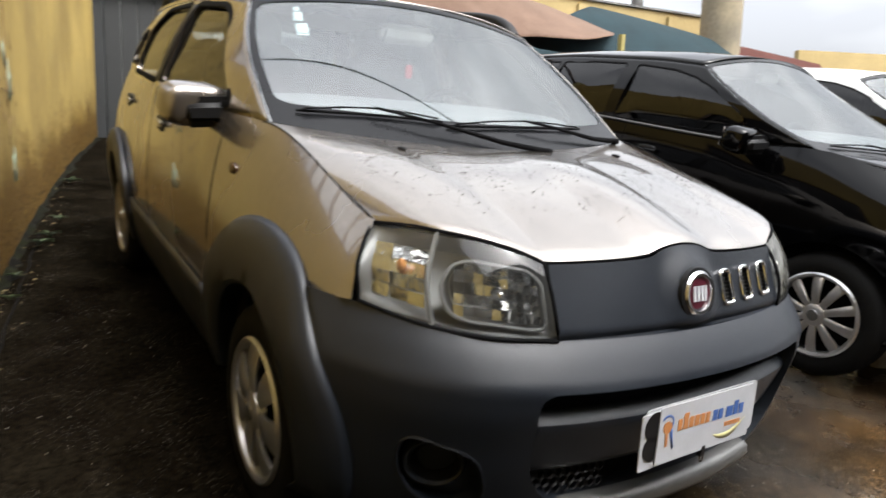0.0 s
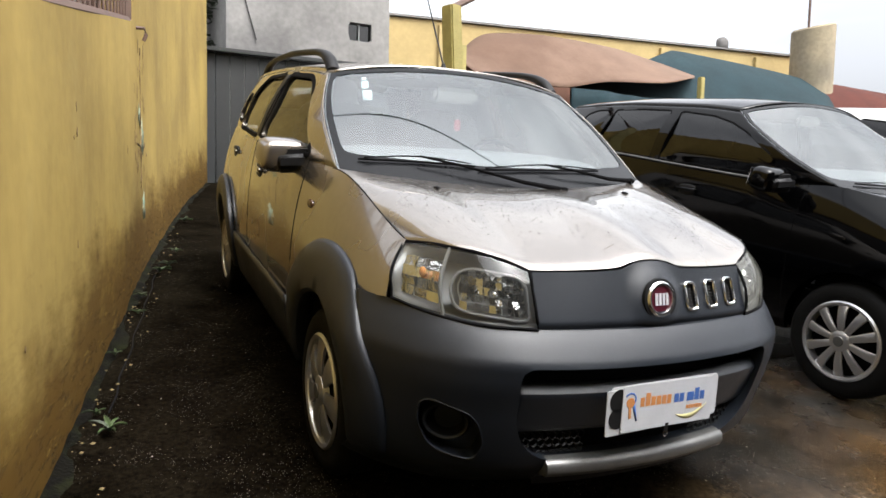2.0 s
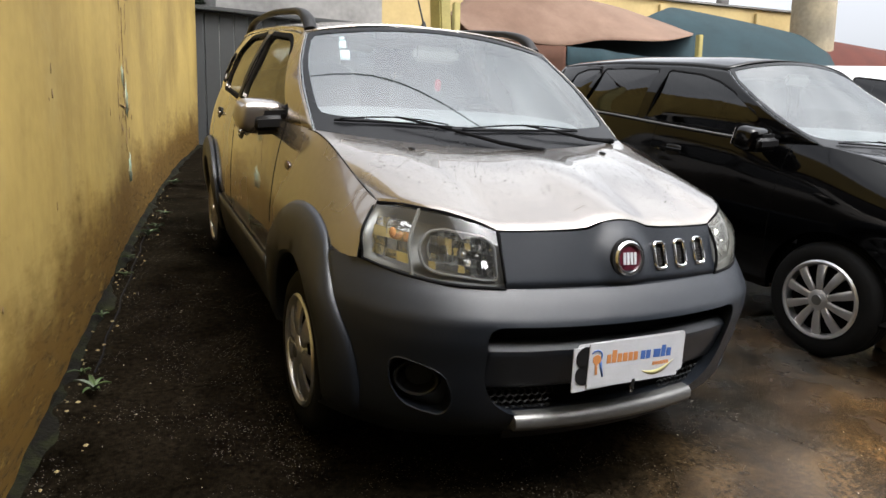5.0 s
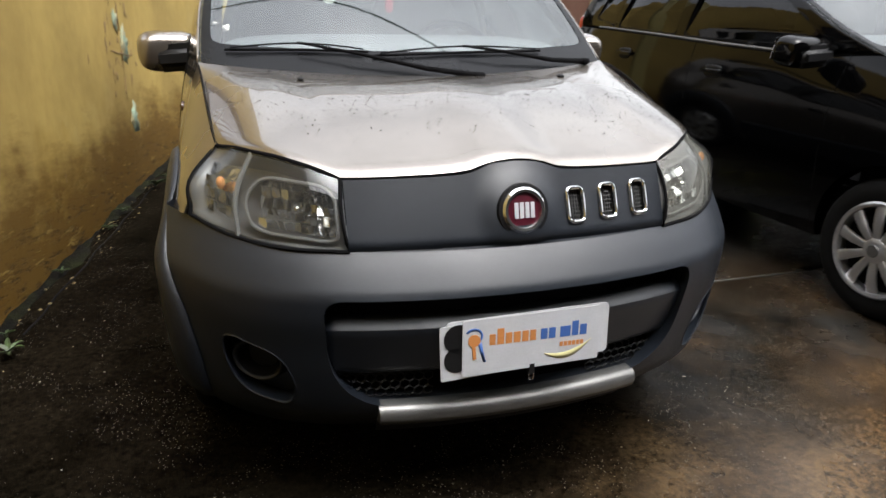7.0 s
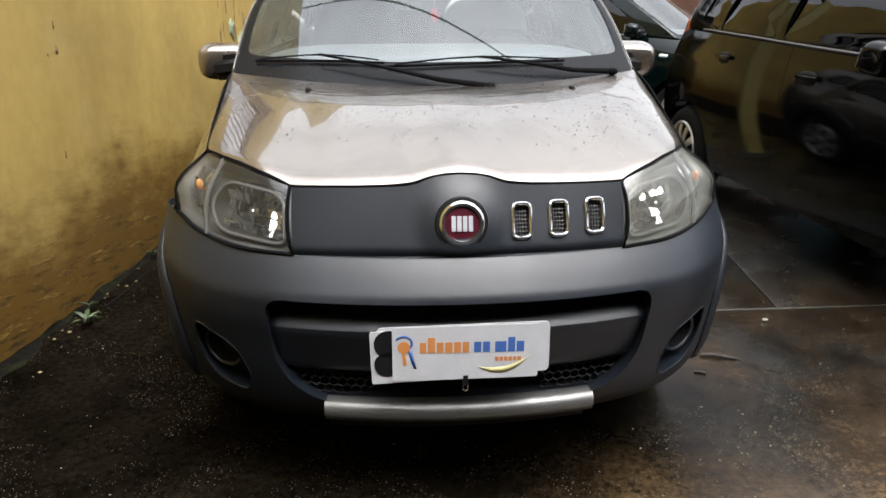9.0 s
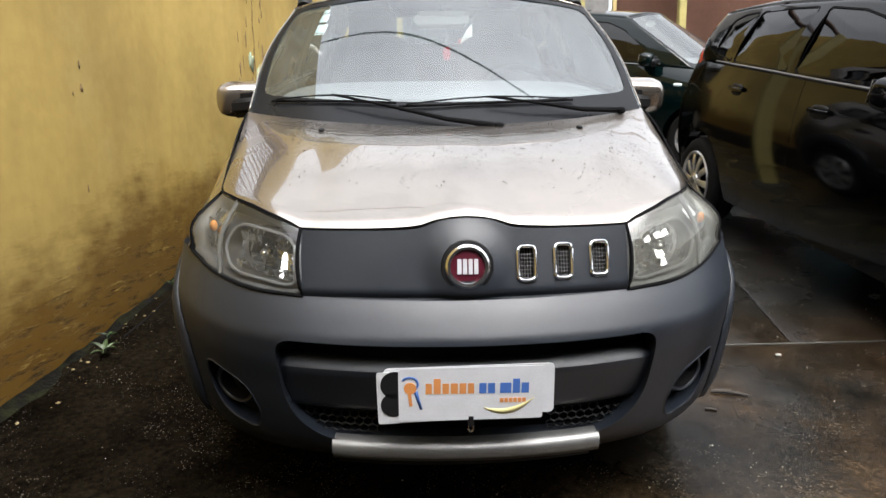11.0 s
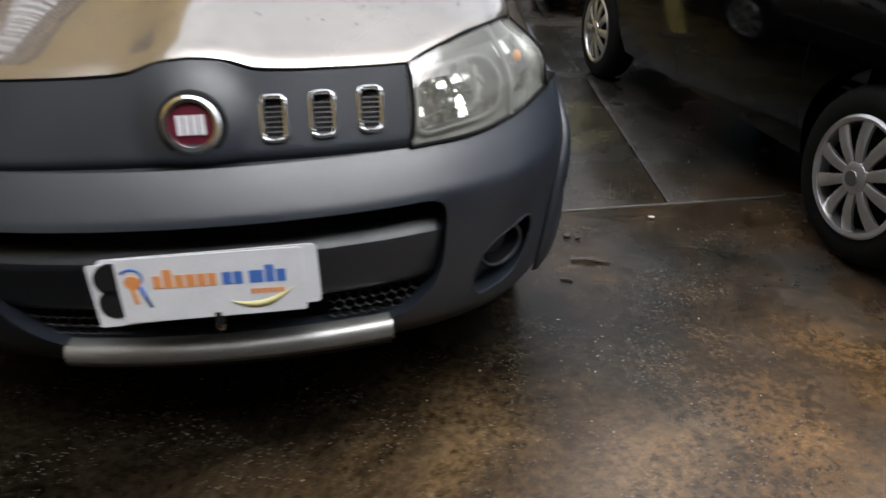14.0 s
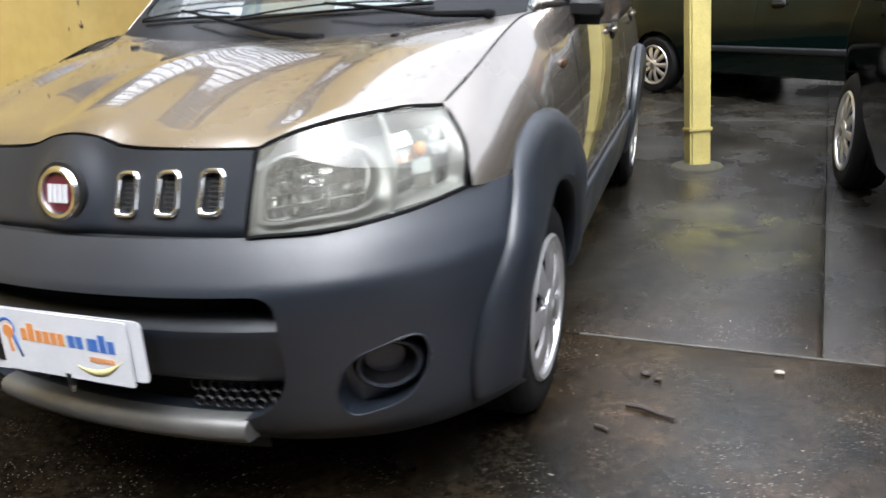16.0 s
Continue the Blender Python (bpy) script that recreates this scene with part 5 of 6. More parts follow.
FOX = Shape(
    W=[(0.2, 0.72), (0.42, 0.80), (0.8, 0.825), (2.6, 0.83), (3.3, 0.81), (3.75, 0.74)],
    top=[(0.2, 0.91), (0.40, 0.955), (0.95, 1.065), (1.3, 1.040), (1.8, 1.052), (2.6, 1.082), (3.3, 1.10), (3.75, 1.105)],
    topx=[(0.2, 0.58), (0.40, 0.66), (0.95, 0.725), (1.5, 0.780), (2.6, 0.79), (3.3, 0.75), (3.62, 0.67)],
    roofz=[(1.6, 1.425), (1.75, 1.445), (2.1, 1.462), (2.6, 1.460), (3.0, 1.443), (3.40, 1.415)],
    a0=0.95, a1=1.72, c0=3.58, c1=3.38, k=0.38, y1=3.64, bow0=0.17, bow1=0.05, crown=0.085, bulge=0.034)
FOX_WINS = [[(1.17, 1.078), (1.40, 1.215), (1.58, 1.312), (1.72, 1.366), (1.88, 1.402), (2.16, 1.422), (2.20, 1.094)],
            [(2.28, 1.098), (2.25, 1.425), (2.52, 1.424), (2.80, 1.412), (2.90, 1.122)],
            [(2.94, 1.124), (2.84, 1.410), (3.02, 1.400), (3.13, 1.365), (3.22, 1.165)]]
plain_car("hatchback_car", pose(2.745, -0.067, 0, 0, 0, 1.35), FOX, M_FOXP, "glossy black hatchback with tinted windows and silver ten-spoke wheel covers", FOX_WINS, (0.72, 3.185), 0.30, 10, mir=(0.93, 1.22, 1.070), zhood=0.90)

SEDAN = Shape(
    W=[(0.2, 0.70), (0.42, 0.78), (0.8, 0.80), (2.6, 0.805), (3.4, 0.79), (3.95, 0.70)],
    top=[(0.2, 0.78), (0.40, 0.83), (0.85, 0.94), (1.5, 0.97), (2.6, 0.99), (3.95, 1.0)],
    topx=[(0.2, 0.58), (0.40, 0.64), (0.85, 0.70), (1.6, 0.755), (2.6, 0.76), (3.4, 0.73), (3.95, 0.64)],
    roofz=[(1.6, 1.425), (2.1, 1.46), (2.8, 1.455), (3.4, 1.39)],
    a0=0.85, a1=1.62, c0=3.90, c1=3.20, k=0.40, y1=3.95, bow0=0.16, bow1=0.05, crown=0.05)
SEDAN_WINS = [[(1.20, 1.0), (1.45, 1.19), (1.62, 1.305), (1.80, 1.375), (2.16, 1.41), (2.2, 1.02)], [(2.28, 1.02), (2.25, 1.41), (2.75, 1.395), (2.95, 1.30), (3.08, 1.05)]]
plain_car("sedan_car", pose(3.69, 5.06, 0, 0, 0, 50), SEDAN, M_GREENP, "dark green sedan parked across the yard", SEDAN_WINS, (0.75, 3.30), 0.285, 10, mir=(0.87, 1.27, 1.03), zhood=0.77, strip=True)
plain_car("hatchback_car", pose(5.45, 0.25, 0, 0, 0, 1.5) @ Matrix.Scale(1.08, 4), FOX, M_WHITEP, "white hatchback parked beyond the black car", FOX_WINS, (0.72, 3.185), 0.30, 8, mir=(0.93, 1.22, 1.115), zhood=0.90)
EST, _ = plain_car("estate_car", pose(3.75, 7.15, 0, 0, 0, 50), FOX, M_WHITEP, "tall white car with a roof rack behind the green sedan", FOX_WINS, (0.72, 3.185), 0.30, 8, mir=(0.93, 1.22, 1.115), zhood=0.90)

for s_ in (-1, 1):
    part("roof_rack", tube([(s_ * 0.5, 1.95, 1.515), (s_ * 0.5, 2.05, 1.56), (s_ * 0.5, 3.0, 1.55), (s_ * 0.5, 3.1, 1.50)], 0.018, 8), M_BLACK, EST)


# ---- ground ----
def gz(y):
    return math.tan(radians(8.0)) * max(-6.0, min(16.0, y))


def build_ground():
    ys = [-400, -60, -20, -6, 0, 6, 11, 16, 30, 80, 400, 1500]
    xs = [-1200, -300, -60, -12, -4, 0, 6, 14, 40, 90, 300, 1200]
    bm = sheet(lambda x, y: (x, y, gz(y) - 0.03), [[(x, y) for x in xs] for y in ys])
    g = part("ground", bm, M_GROUND)
    tagged(g, "wet dark concrete yard sloping up from the street", "ground", kind="structure")
    # cast slabs with open joints between them
    def joint(y):
        return lerp(1.64, 2.17, (y - 1.92) / 3.75)
    rows = [(-4.5, 1.133), (1.140, 5.0), (5.008, 9.0)]
    cols = [(-2.2, None), (None, 5.6), (5.608, 11.0)]
    for y0, y1 in rows:
        for i, (a, b) in enumerate(cols if y0 > 0 else [(-2.2, 5.6), (5.608, 11.0)]):
            sl = bmesh.new()
            nx, ny = 12, 12
            def SL(u, v):
                y = lerp(y0, y1, v)
                l = a if a is not None else joint(y) + 0.006
                r = b if b is not None else joint(y)
                e = min(u, 1 - u, v, 1 - v)
                return (lerp(l, r, u), y, 0.003 * noise.noise(Vector((lerp(l, r, u) * 1.3, y * 1.3, 0))) - (0.006 if e <= 0 else 0))
            us = [0, 0.004, *[k / nx for k in range(1, nx)], 0.996, 1]
            vs = [0, 0.004, *[k / ny for k in range(1, ny)], 0.996, 1]
            sheet(SL, [[(u, v) for u in us] for v in vs], bm=sl)
            ring = [e for e in sl.edges if len(e.link_faces) == 1]
            ex = bmesh.ops.extrude_edge_only(sl, edges=ring)
            for v in ex["geom"]:
                if isinstance(v, bmesh.types.BMVert):
                    v.co.z -= 0.06
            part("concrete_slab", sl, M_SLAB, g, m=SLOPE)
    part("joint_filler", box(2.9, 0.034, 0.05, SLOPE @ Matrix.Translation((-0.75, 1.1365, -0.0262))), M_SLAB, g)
    part("joint_filler", box(4.7, 0.010, 0.05, SLOPE @ Matrix.Translation((3.15, 1.1365, -0.028))), M_JOINT, g)


build_ground()


# ---- yellow boundary wall ----
WX = knots([(-6.0, -2.45), (0.0, -1.735), (0.9, -1.62), (4.0, -1.215), (6.5, -0.80), (8.95, -0.27)])
WALL_TOP = 4.6


def wall_point(y, z):
    """On the wall's face, at y along the slope and z above the level of the street."""
    p = SLOPE @ Vector((WX(y), y, 0))
    return Vector((p.x, p.y, z))


def build_wall():
    hole = [(0.9, 1.66), (3.16, 2.14), (3.16, 3.1), (0.9, 3.1)]
    def F(y, z):
        p = wall_point(y, z)
        n = noise.noise(Vector((y * 0.9, z * 0.9, 3.0))) * 0.012 
        return (p.x + n, p.y, z)
    grid = [[(lerp(-6.0, 8.95, i / 170), lerp(gz(lerp(-6, 8.95, i / 170)) - 0.15, WALL_TOP, j / 44)) for i in range(171)] for j in range(45)]
    w = part("wall_west", sheet(F, grid, [hole], lambda y, z: (-0.16, 0.02, 0)), M_WALL)
    tagged(w, "yellow painted plaster wall, peeling and damp along its foot", "wall", kind="structure")
    cap = bmesh.new()
    sheet(lambda y, t: tuple(Vector(F(y, WALL_TOP)) + Vector((-0.2 * t, 0, 0))), [[(lerp(-6.0, 8.95, i / 60), t) for i in range(61)] for t in (0, 1)], bm=cap)
    sheet(lambda y, z: tuple(Vector(F(y, z)) + Vector((-0.2, 0, 0))), [[(lerp(-6.0, 8.95, i / 60), z) for i in range(61)] for z in (-1.2, 2.0, WALL_TOP)], bm=cap)
    part("wall_back", cap, M_WALL, w)
    # barred window
    win = new("window_1")
    tagged(win, "small barred window with a brown iron frame in the yellow wall", "window", kind="structure")
    back = bmesh.new()
    sheet(lambda y, z: tuple(Vector(F(y, z)) + Vector((-0.12, 0.0, 0))), rect_grid(0.9, 3.16, 4, 1.6, 3.12, 3), bm=back)
    part("pane", back, M_TINT, win)
    fr = bmesh.new()
    cor = [Vector(F(*p)) + Vector((-0.03, 0, 0)) for p in hole]
    for a, b in zip(cor, cor[1:] + cor[:1]):
        tube([a, b], 0.03, 6, bm=fr)
    part("window_frame", fr, M_IRON, win)
    for k in range(19):
        y = 0.96 + 0.12 * k
        part("window_bar", tube([Vector(F(y, 1.66 + 0.212 * (y - 0.9))) + Vector((-0.03, 0, 0)), Vector(F(y, 3.1)) + Vector((-0.03, 0, 0))], 0.008, 6), M_IRON, win)
    # old paint showing through, scratches, a hook
    def scab(name, y, z, ry, rz, mat, seed, off=0.003):
        bm = bmesh.new()
        n = 40
        cen = bm.verts.new(Vector(F(y, z)) + Vector((off + 0.0002, 0, 0)))
        ring = []
        for i in range(n):
            a = 2 * math.pi * i / n
            k = 1 + 0.5 * noise.noise(Vector((math.cos(a) * 1.7 + seed, math.sin(a) * 1.7, seed))) + 0.45 * noise.noise(Vector((math.cos(a) * 4.7 + seed, math.sin(a) * 4.7, seed + 3)))
            ring.append(bm.verts.new(Vector(F(y + ry * k * math.cos(a), z + rz * k * math.sin(a))) + Vector((off, 0, 0))))
        for i in range(n):
            bm.faces.new((cen, ring[i - 1], ring[i]))
        part(name, bm, mat, w, thick=0.0006)
    scab("paint_patch", 3.66, 0.98, 0.085, 0.09, M_PATCH, 1)
    scab("paint_patch", 3.60, 1.47, 0.08, 0.12, M_PATCH, 2)
    scab("paint_patch", 3.45, 1.60, 0.06, 0.06, M_PATCH, 3)
    rnd = random.Random(4)
    for k in range(26):
        y, z = 3.2 + 0.55 * rnd.random(), 1.15 + 0.95 * rnd.random()
        scab("scratch", y, z, 0.004 + 0.008 * rnd.random(), 0.01 + 0.045 * rnd.random(), M_CRACK, 10 + k, 0.0025)
    for k in range(16):
        y = 0.5 + 3.6 * rnd.random()
        scab("scratch", y, gz(y) + 0.3 + 0.9 * rnd.random(), 0.004 + 0.006 * rnd.random(), 0.006 + 0.02 * rnd.random(), M_CRACK, 40 + k, 0.0025)
    part("scratch", tube([Vector(F(3.52, 2.05 - 0.05 * i)) + Vector((0.002, 0.01 * math.sin(i * 1.3), 0)) for i in range(20)], 0.004, 5), M_CRACK, w)
    part("scratch", tube([Vector(F(3.30 + 0.03 * i, 1.395 + 0.003 * math.sin(i))) + Vector((0.002, 0, 0)) for i in range(15)], 0.004, 5), M_CRACK, w)
    hk = Vector(F(3.36, 2.12))
    tagged(part("wall_hook", tube([hk + Vector((-0.01, 0, 0.03)), hk + Vector((0.05, 0, 0.03)), hk + Vector((0.06, 0, -0.01)), hk + Vector((0.045, 0, -0.05))], 0.012, 8), M_IRON), "small iron hook fixed to the yellow wall", "hook")


build_wall()


# ---- the back of the yard ----
def slab_wall(name, x0, x1, y, z0, z1, thick, mat, label, cat="wall", turn=0.0, kind="structure", holes=(), step=0.25):
    """An upright wall whose face starts at (x0, y), with holes through it (given along the wall and in height)."""
    n = max(2, int((x1 - x0) / step))
    k = max(2, int((z1 - z0) / step))
    bm = sheet(lambda p, z: (p, 0, z), rect_grid(0, x1 - x0, n, z0, z1, k), holes, lambda p, z: (0, thick, 0))
    sheet(lambda p, t: (p, thick * t, z1), rect_grid(0, x1 - x0, n, 0, 1, 1), bm=bm)
    sheet(lambda t, z: (0, thick * t, z), rect_grid(0, 1, 1, z0, z1, 2), bm=bm)
    sheet(lambda t, z: (x1 - x0, thick * t, z), rect_grid(0, 1, 1, z0, z1, 2), bm=bm)
    w = part(name, bm, mat, m=pose(x0, y, 0, 0, 0, turn))
    return tagged(w, label, cat, kind=kind)


def build_back():
    # dark sheet-metal garage front
    gate = thing("garage_front", pose(-0.55, 9.02, 0), "dark grey sheet-metal garage front under a thin roof edge", "garage")
    for i in range(13):
        part("panel", box(0.205, 0.03, 2.1, Matrix.Translation((0.10 + 0.21 * i, 0, 2.13)), 0.008, seg=1), M_GATE, gate)
    part("roof_edge", box(2.9, 0.9, 0.06, Matrix.Translation((1.35, 0.30, 3.21)), 0.01), M_GATE, gate)
    # bare concrete building behind
    bld = slab_wall("house_wall", 0.42, 3.74, 12.0, 1.0, 7.6, 0.25, M_CONC, "bare cement-rendered rear wall of a tall house", "house", holes=[[(2.42, 4.33), (2.93, 4.33), (2.93, 4.70), (2.42, 4.70)]], step=0.12)
    part("house_flank", box(0.25, 6.0, 6.6, Matrix.Translation((0.56, 15.2, 4.3))), M_CONC, bld)
    wn = part("window_frame", tube([(2.84, 12.08, 4.33), (3.35, 12.08, 4.33), (3.35, 12.08, 4.70), (2.84, 12.08, 4.70)], 0.025, 6, True), M_BRUSHED, bld)
    part("mullion", box(0.03, 0.03, 0.37, Matrix.Translation((3.09, 12.08, 4.515))), M_BRUSHED, wn)
    part("pane", box(0.5, 0.006, 0.37, Matrix.Translation((3.095, 12.12, 4.515))), M_TINT, wn)
    part("room_back", box(1.0, 0.05, 0.9, Matrix.Translation((3.095, 12.9, 4.515))), M_DARK, wn)
    # long yellow hall to the east
    slab_wall("hall_wall", 5.0, 19.2, 16.05, 1.0, 6.08, 0.3, M_WALL2, "long pale yellow hall wall with a dark coping", "wall", turn=-8.5, step=0.5)
    t = pose(5.0, 16.05, 0, 0, 0, -8.5)
    tagged(part("coping", box(14.4, 0.42, 0.07, t @ Matrix.Translation((7.1, 0.13, 6.12)), 0.01), M_CONC), "thin dark coping along the hall wall", "coping", kind="structure")
    for k in range(4):
        tagged(part("pilaster", box(0.28, 0.12, 4.9, t @ Matrix.Translation((1.8 + 3.6 * k, -0.06, 3.5)), 0.01), M_WALL2), "pale yellow pilaster", "pilaster", "hall pilasters", "structure")
    tagged(part("roof_finial", blob(0.22, 0.15, 0.22, 0.8, 0.8, 14, 10, m=Matrix.Translation((16.2, 14.5, 6.30))), M_CONC), "small weathered finial on the hall parapet", "finial")
    tagged(part("wall_cable", tube([(0.55, 11.97, 5.6), (0.75, 11.97, 4.9), (0.98, 11.97, 4.1)], 0.012, 6), M_BLACK), "thin black cable down the cement wall", "cable")
    # round concrete tank tower with a cross-shaped mast
    tw = part("water_tower", lathe([(0, 6.65), (0.58, 6.65), (0.62, 6.6), (0.62, 1.0)], 40, Matrix.Translation((17.98, 12.6, 0))), M_TOWER)
    for v in tw.data.vertices:
        if v.co.z > 6:
            v.co.z += 0.22 * (v.co.x - 17.98)
    tagged(tw, "round weathered concrete tower with a thin mast", "tower")
    part("mast", tube([(17.75, 12.6, 6.6), (17.75, 12.6, 8.2)], 0.035, 6), M_IRON, tw)
    part("mast_arm", tube([(17.45, 12.6, 7.6), (18.05, 12.6, 7.6)], 0.03, 6), M_IRON, tw)
    # yellow house with a tiled slope far to the right
    slab_wall("far_house_wall", 28.5, 44.0, 16.0, 1.0, 6.3, 0.3, M_WALL2, "pale yellow far house", "house", turn=-25, step=0.8)
    # yellow post of the canopy, leaning a little
    base = SLOPE @ Vector((1.145, 3.45, 0))
    pole = thing("canopy_post", Matrix.Translation(base), "yellow painted square steel post on a mossy concrete footing", "post")
    lean = pose(0, 0, 0, 0, -4, 20)
    part("shaft", box(0.125, 0.125, 2.16, lean @ Matrix.Translation((0, 0, 1.07)), 0.012), M_POLE, pole)
    part("collar", box(0.142, 0.142, 0.025, lean @ Matrix.Translation((0, 0, 0.235)), 0.006), M_POLE, pole)
    part("footing", lathe([(0, 0.03), (0.10, 0.03), (0.15, 0.012), (0.17, -0.03)], 18, SLOPE.to_3x3().to_4x4()), M_MOSS, pole)
    part("beam", tube([lean @ Vector((0, 0, 2.13)), lean @ Vector((0.9, 0.3, 2.5)), lean @ Vector((2.8, 1.0, 3.1))], 0.03, 8), M_IRON, pole)

    # shade cloths: each hangs from a high back line to a lower front edge
    def sail(back, front, y1, y0, mat, label, belly=0.25, n=30):
        bx, bz = knots([(i / (len(back) - 1), p[0]) for i, p in enumerate(back)]), knots([(i / (len(back) - 1), p[1]) for i, p in enumerate(back)])
        fx, fz = knots([(i / (len(front) - 1), p[0]) for i, p in enumerate(front)]), knots([(i / (len(front) - 1), p[1]) for i, p in enumerate(front)])
        def S(u, v):
            x, z = lerp(fx(u), bx(u), v), lerp(fz(u), bz(u), v)
            return (x, lerp(y0, y1, v), z + belly * math.sin(math.pi * v) * math.sin(math.pi * u) + 0.04 * noise.noise(Vector((x * 0.7, v * 2, 4))) * math.sin(math.pi * v))
        bm = sheet(S, rect_grid(0, 1, n, 0, 1, 14))
        sheet(lambda u, v: (lerp(bx(u), bx(u) + 1.2, v), lerp(y1, y1 + 2.2, v), lerp(bz(u), bz(u) - 1.3, v)), rect_grid(0, 1, n, 0, 1, 4), bm=bm)
        return tagged(part("shade_cloth", bm, mat, thick=0.006, sharp=60), label, "shade cloth", "shade cloths")
    sail([(5.09, 4.20), (5.84, 4.72), (7.53, 4.87), (9.16, 4.82), (10.57, 4.64), (11.99, 4.41)], [(4.35, 3.80), (5.04, 3.46), (6.69, 3.44), (7.98, 3.66), (9.55, 3.78), (10.46, 3.98)], 11.5, 10.0, M_TARPB, "brown shade cloth stretched over parked cars", 0.12)
    sail([(11.76, 5.10), (12.26, 5.27), (14.61, 5.19), (17.24, 5.03), (18.55, 4.84)], [(6.4, 3.15), (9.0, 3.25), (11.5, 3.3), (14.0, 3.4), (16.5, 3.6)], 12.5, 10.6, M_TARPT, "dark teal shade cloth stretched beside the brown one", 0.35)
    sail([(16.6, 5.03), (18.8, 5.01), (20.7, 4.97), (24.0, 4.9)], [(15.5, 3.4), (17.5, 3.5), (20.0, 3.6), (23.0, 3.6)], 12.6, 11.2, M_TARPR, "rust red shade cloth beyond the teal one", 0.25)
    def hanging(x0, x1, z1, mat, label):
        bm = bmesh.new()
        sheet(lambda x, z: (x, 9.9 + 0.10 * math.sin(x * 2.3) + 0.03 * math.sin(x * 7.1), z), rect_grid(x0, x1, int((x1 - x0) * 12), 1.2, z1, 8), bm=bm)
        tagged(part("side_curtain", bm, mat, thick=0.006), label, "curtain", "side curtains")
    hanging(3.3, 6.9, 3.42, M_TARPC, "rust-brown cloth side curtain hung below the canopy")
    hanging(6.93, 13.5, 3.42, M_TARPT, "teal cloth side curtain hung below the brown canopy")
    for x in (4.25, 10.2):
        tagged(part("canopy_post", box(0.12, 0.12, 2.8, Matrix.Translation((x, 9.55, 2.5)), 0.012), M_POLE), "yellow painted steel post at the canopy edge", "post", "canopy posts")


build_back()


# ---- unseen dark wall added behind the camera to darken reflections and front light ----
def build_blocker():
    slab_wall("street_wall", -6.0, 16.0, -6.5, -2.0, 7.0, 0.25, M_BLOCKER, "plain dark unseen wall added to block light and darken reflections", "wall", step=1.0)


build_blocker()


# ---- printing on the cover sheet ----
def build_print():
    m = Matrix.Translation((0.003, -0.103, 0.5165)) @ pose(0, 0, 0, -4, 0, 0) @ pose(0, 0, 0, 0, 0.6, 0)
    def bar(name, x, z, w, h, mat, shear=0.0):
        part(name, box(w, 0.0008, h, m @ Matrix.Translation((x, -0.0019, z)), 0.0), mat, COVER)
    # one short bar for each printed stroke group, in the colours of the print
    x, base = -0.106, 0.001
    for w, h in ((0.0145, 0.026), (0.0165, 0.038), (0.0155, 0.026), (0.0165, 0.026), (0.0155, 0.026), (0.0145, 0.026)):
        bar("print_bar", x + w / 2, base + h / 2, w, h, M_ORANGE)
        x += w + 0.0040
    x += 0.008
    for w, h, gap in ((0.0165, 0.026, 0.0038), (0.0165, 0.026, 0.012), (0.026, 0.026, 0.0038), (0.0165, 0.036, 0.0038), (0.0175, 0.026, 0.0)):
        bar("print_bar", x + w / 2, base + h / 2, w, h, M_BLUE)
        x += w + gap
    for k in range(6):
        bar("print_bar", 0.072 + 0.0105 * k, -0.017, 0.0084, 0.011, M_ORANGE)
    def ribbon(name, pts, widths, mat):
        """A flat printed stroke on the sheet."""
        bm = bmesh.new()
        rows = []
        for i, (x, z) in enumerate(pts):
            d = (Vector(pts[min(i + 1, len(pts) - 1)]) - Vector(pts[max(i - 1, 0)])).normalized() * widths[i] / 2
            rows.append([bm.verts.new(m @ Vector((x - d.y, -0.0021, z + d.x))), bm.verts.new(m @ Vector((x + d.y, -0.0021, z - d.x)))])
        for p, q in zip(rows, rows[1:]):
            bm.faces.new((p[0], p[1], q[1], q[0]))
        part(name, bm, mat, COVER, thick=0.0004)
    ts = [k / 18 for k in range(19)]
    ribbon("print_swoosh", [(0.030 + 0.118 * t, -0.036 - 0.014 * math.sin(math.pi * t) + 0.024 * t * t) for t in ts], [0.002 + 0.013 * math.sin(math.pi * min(1, t * 1.05)) for t in ts], M_YEL)
    # key-shaped mark: a round orange head and two blue legs
    part("print_mark", lathe([(0, 0.0014), (0.0145, 0.0014), (0.0145, 0.0)], 22, m @ Matrix.Translation((-0.142, -0.0016, 0.016)) @ pose(0, 0, 0, 90, 0, 0)), M_ORANGE, COVER)
    part("print_mark", box(0.008, 0.0014, 0.034, m @ Matrix.Translation((-0.142, -0.0022, -0.012)) @ pose(0, 0, 0, 0, -6, 0)), M_ORANGE, COVER)
    ribbon("print_mark", [(-0.143 + 0.019 * math.cos(a), 0.026 + 0.017 * math.sin(a)) for a in [radians(150 - 10 * k) for k in range(22)]], [0.0055] * 22, M_BLUE)
    ribbon("print_mark", [(-0.129, 0.010), (-0.124, -0.012), (-0.116, -0.038)], [0.009, 0.008, 0.006], M_BLUE)
    # the black figure on the sheet below
    k = Matrix.Translation((-0.19, -0.1005, 0.515)) @ pose(0, 0, 0, -4, 0, 0) @ pose(0, 0, 0, 90, 0, 0)
    part("black_print", lathe([(0, 0.0012), (0.034, 0.0012), (0.034, 0.0)], 24, k @ Matrix.Translation((0.016, 0.026, 0))), M_BLACK, CAR)
    part("black_print", lathe([(0, 0.0012), (0.030, 0.0012), (0.030, 0.0)], 24, k @ Matrix.Translation((0.012, -0.024, 0))), M_BLACK, CAR)
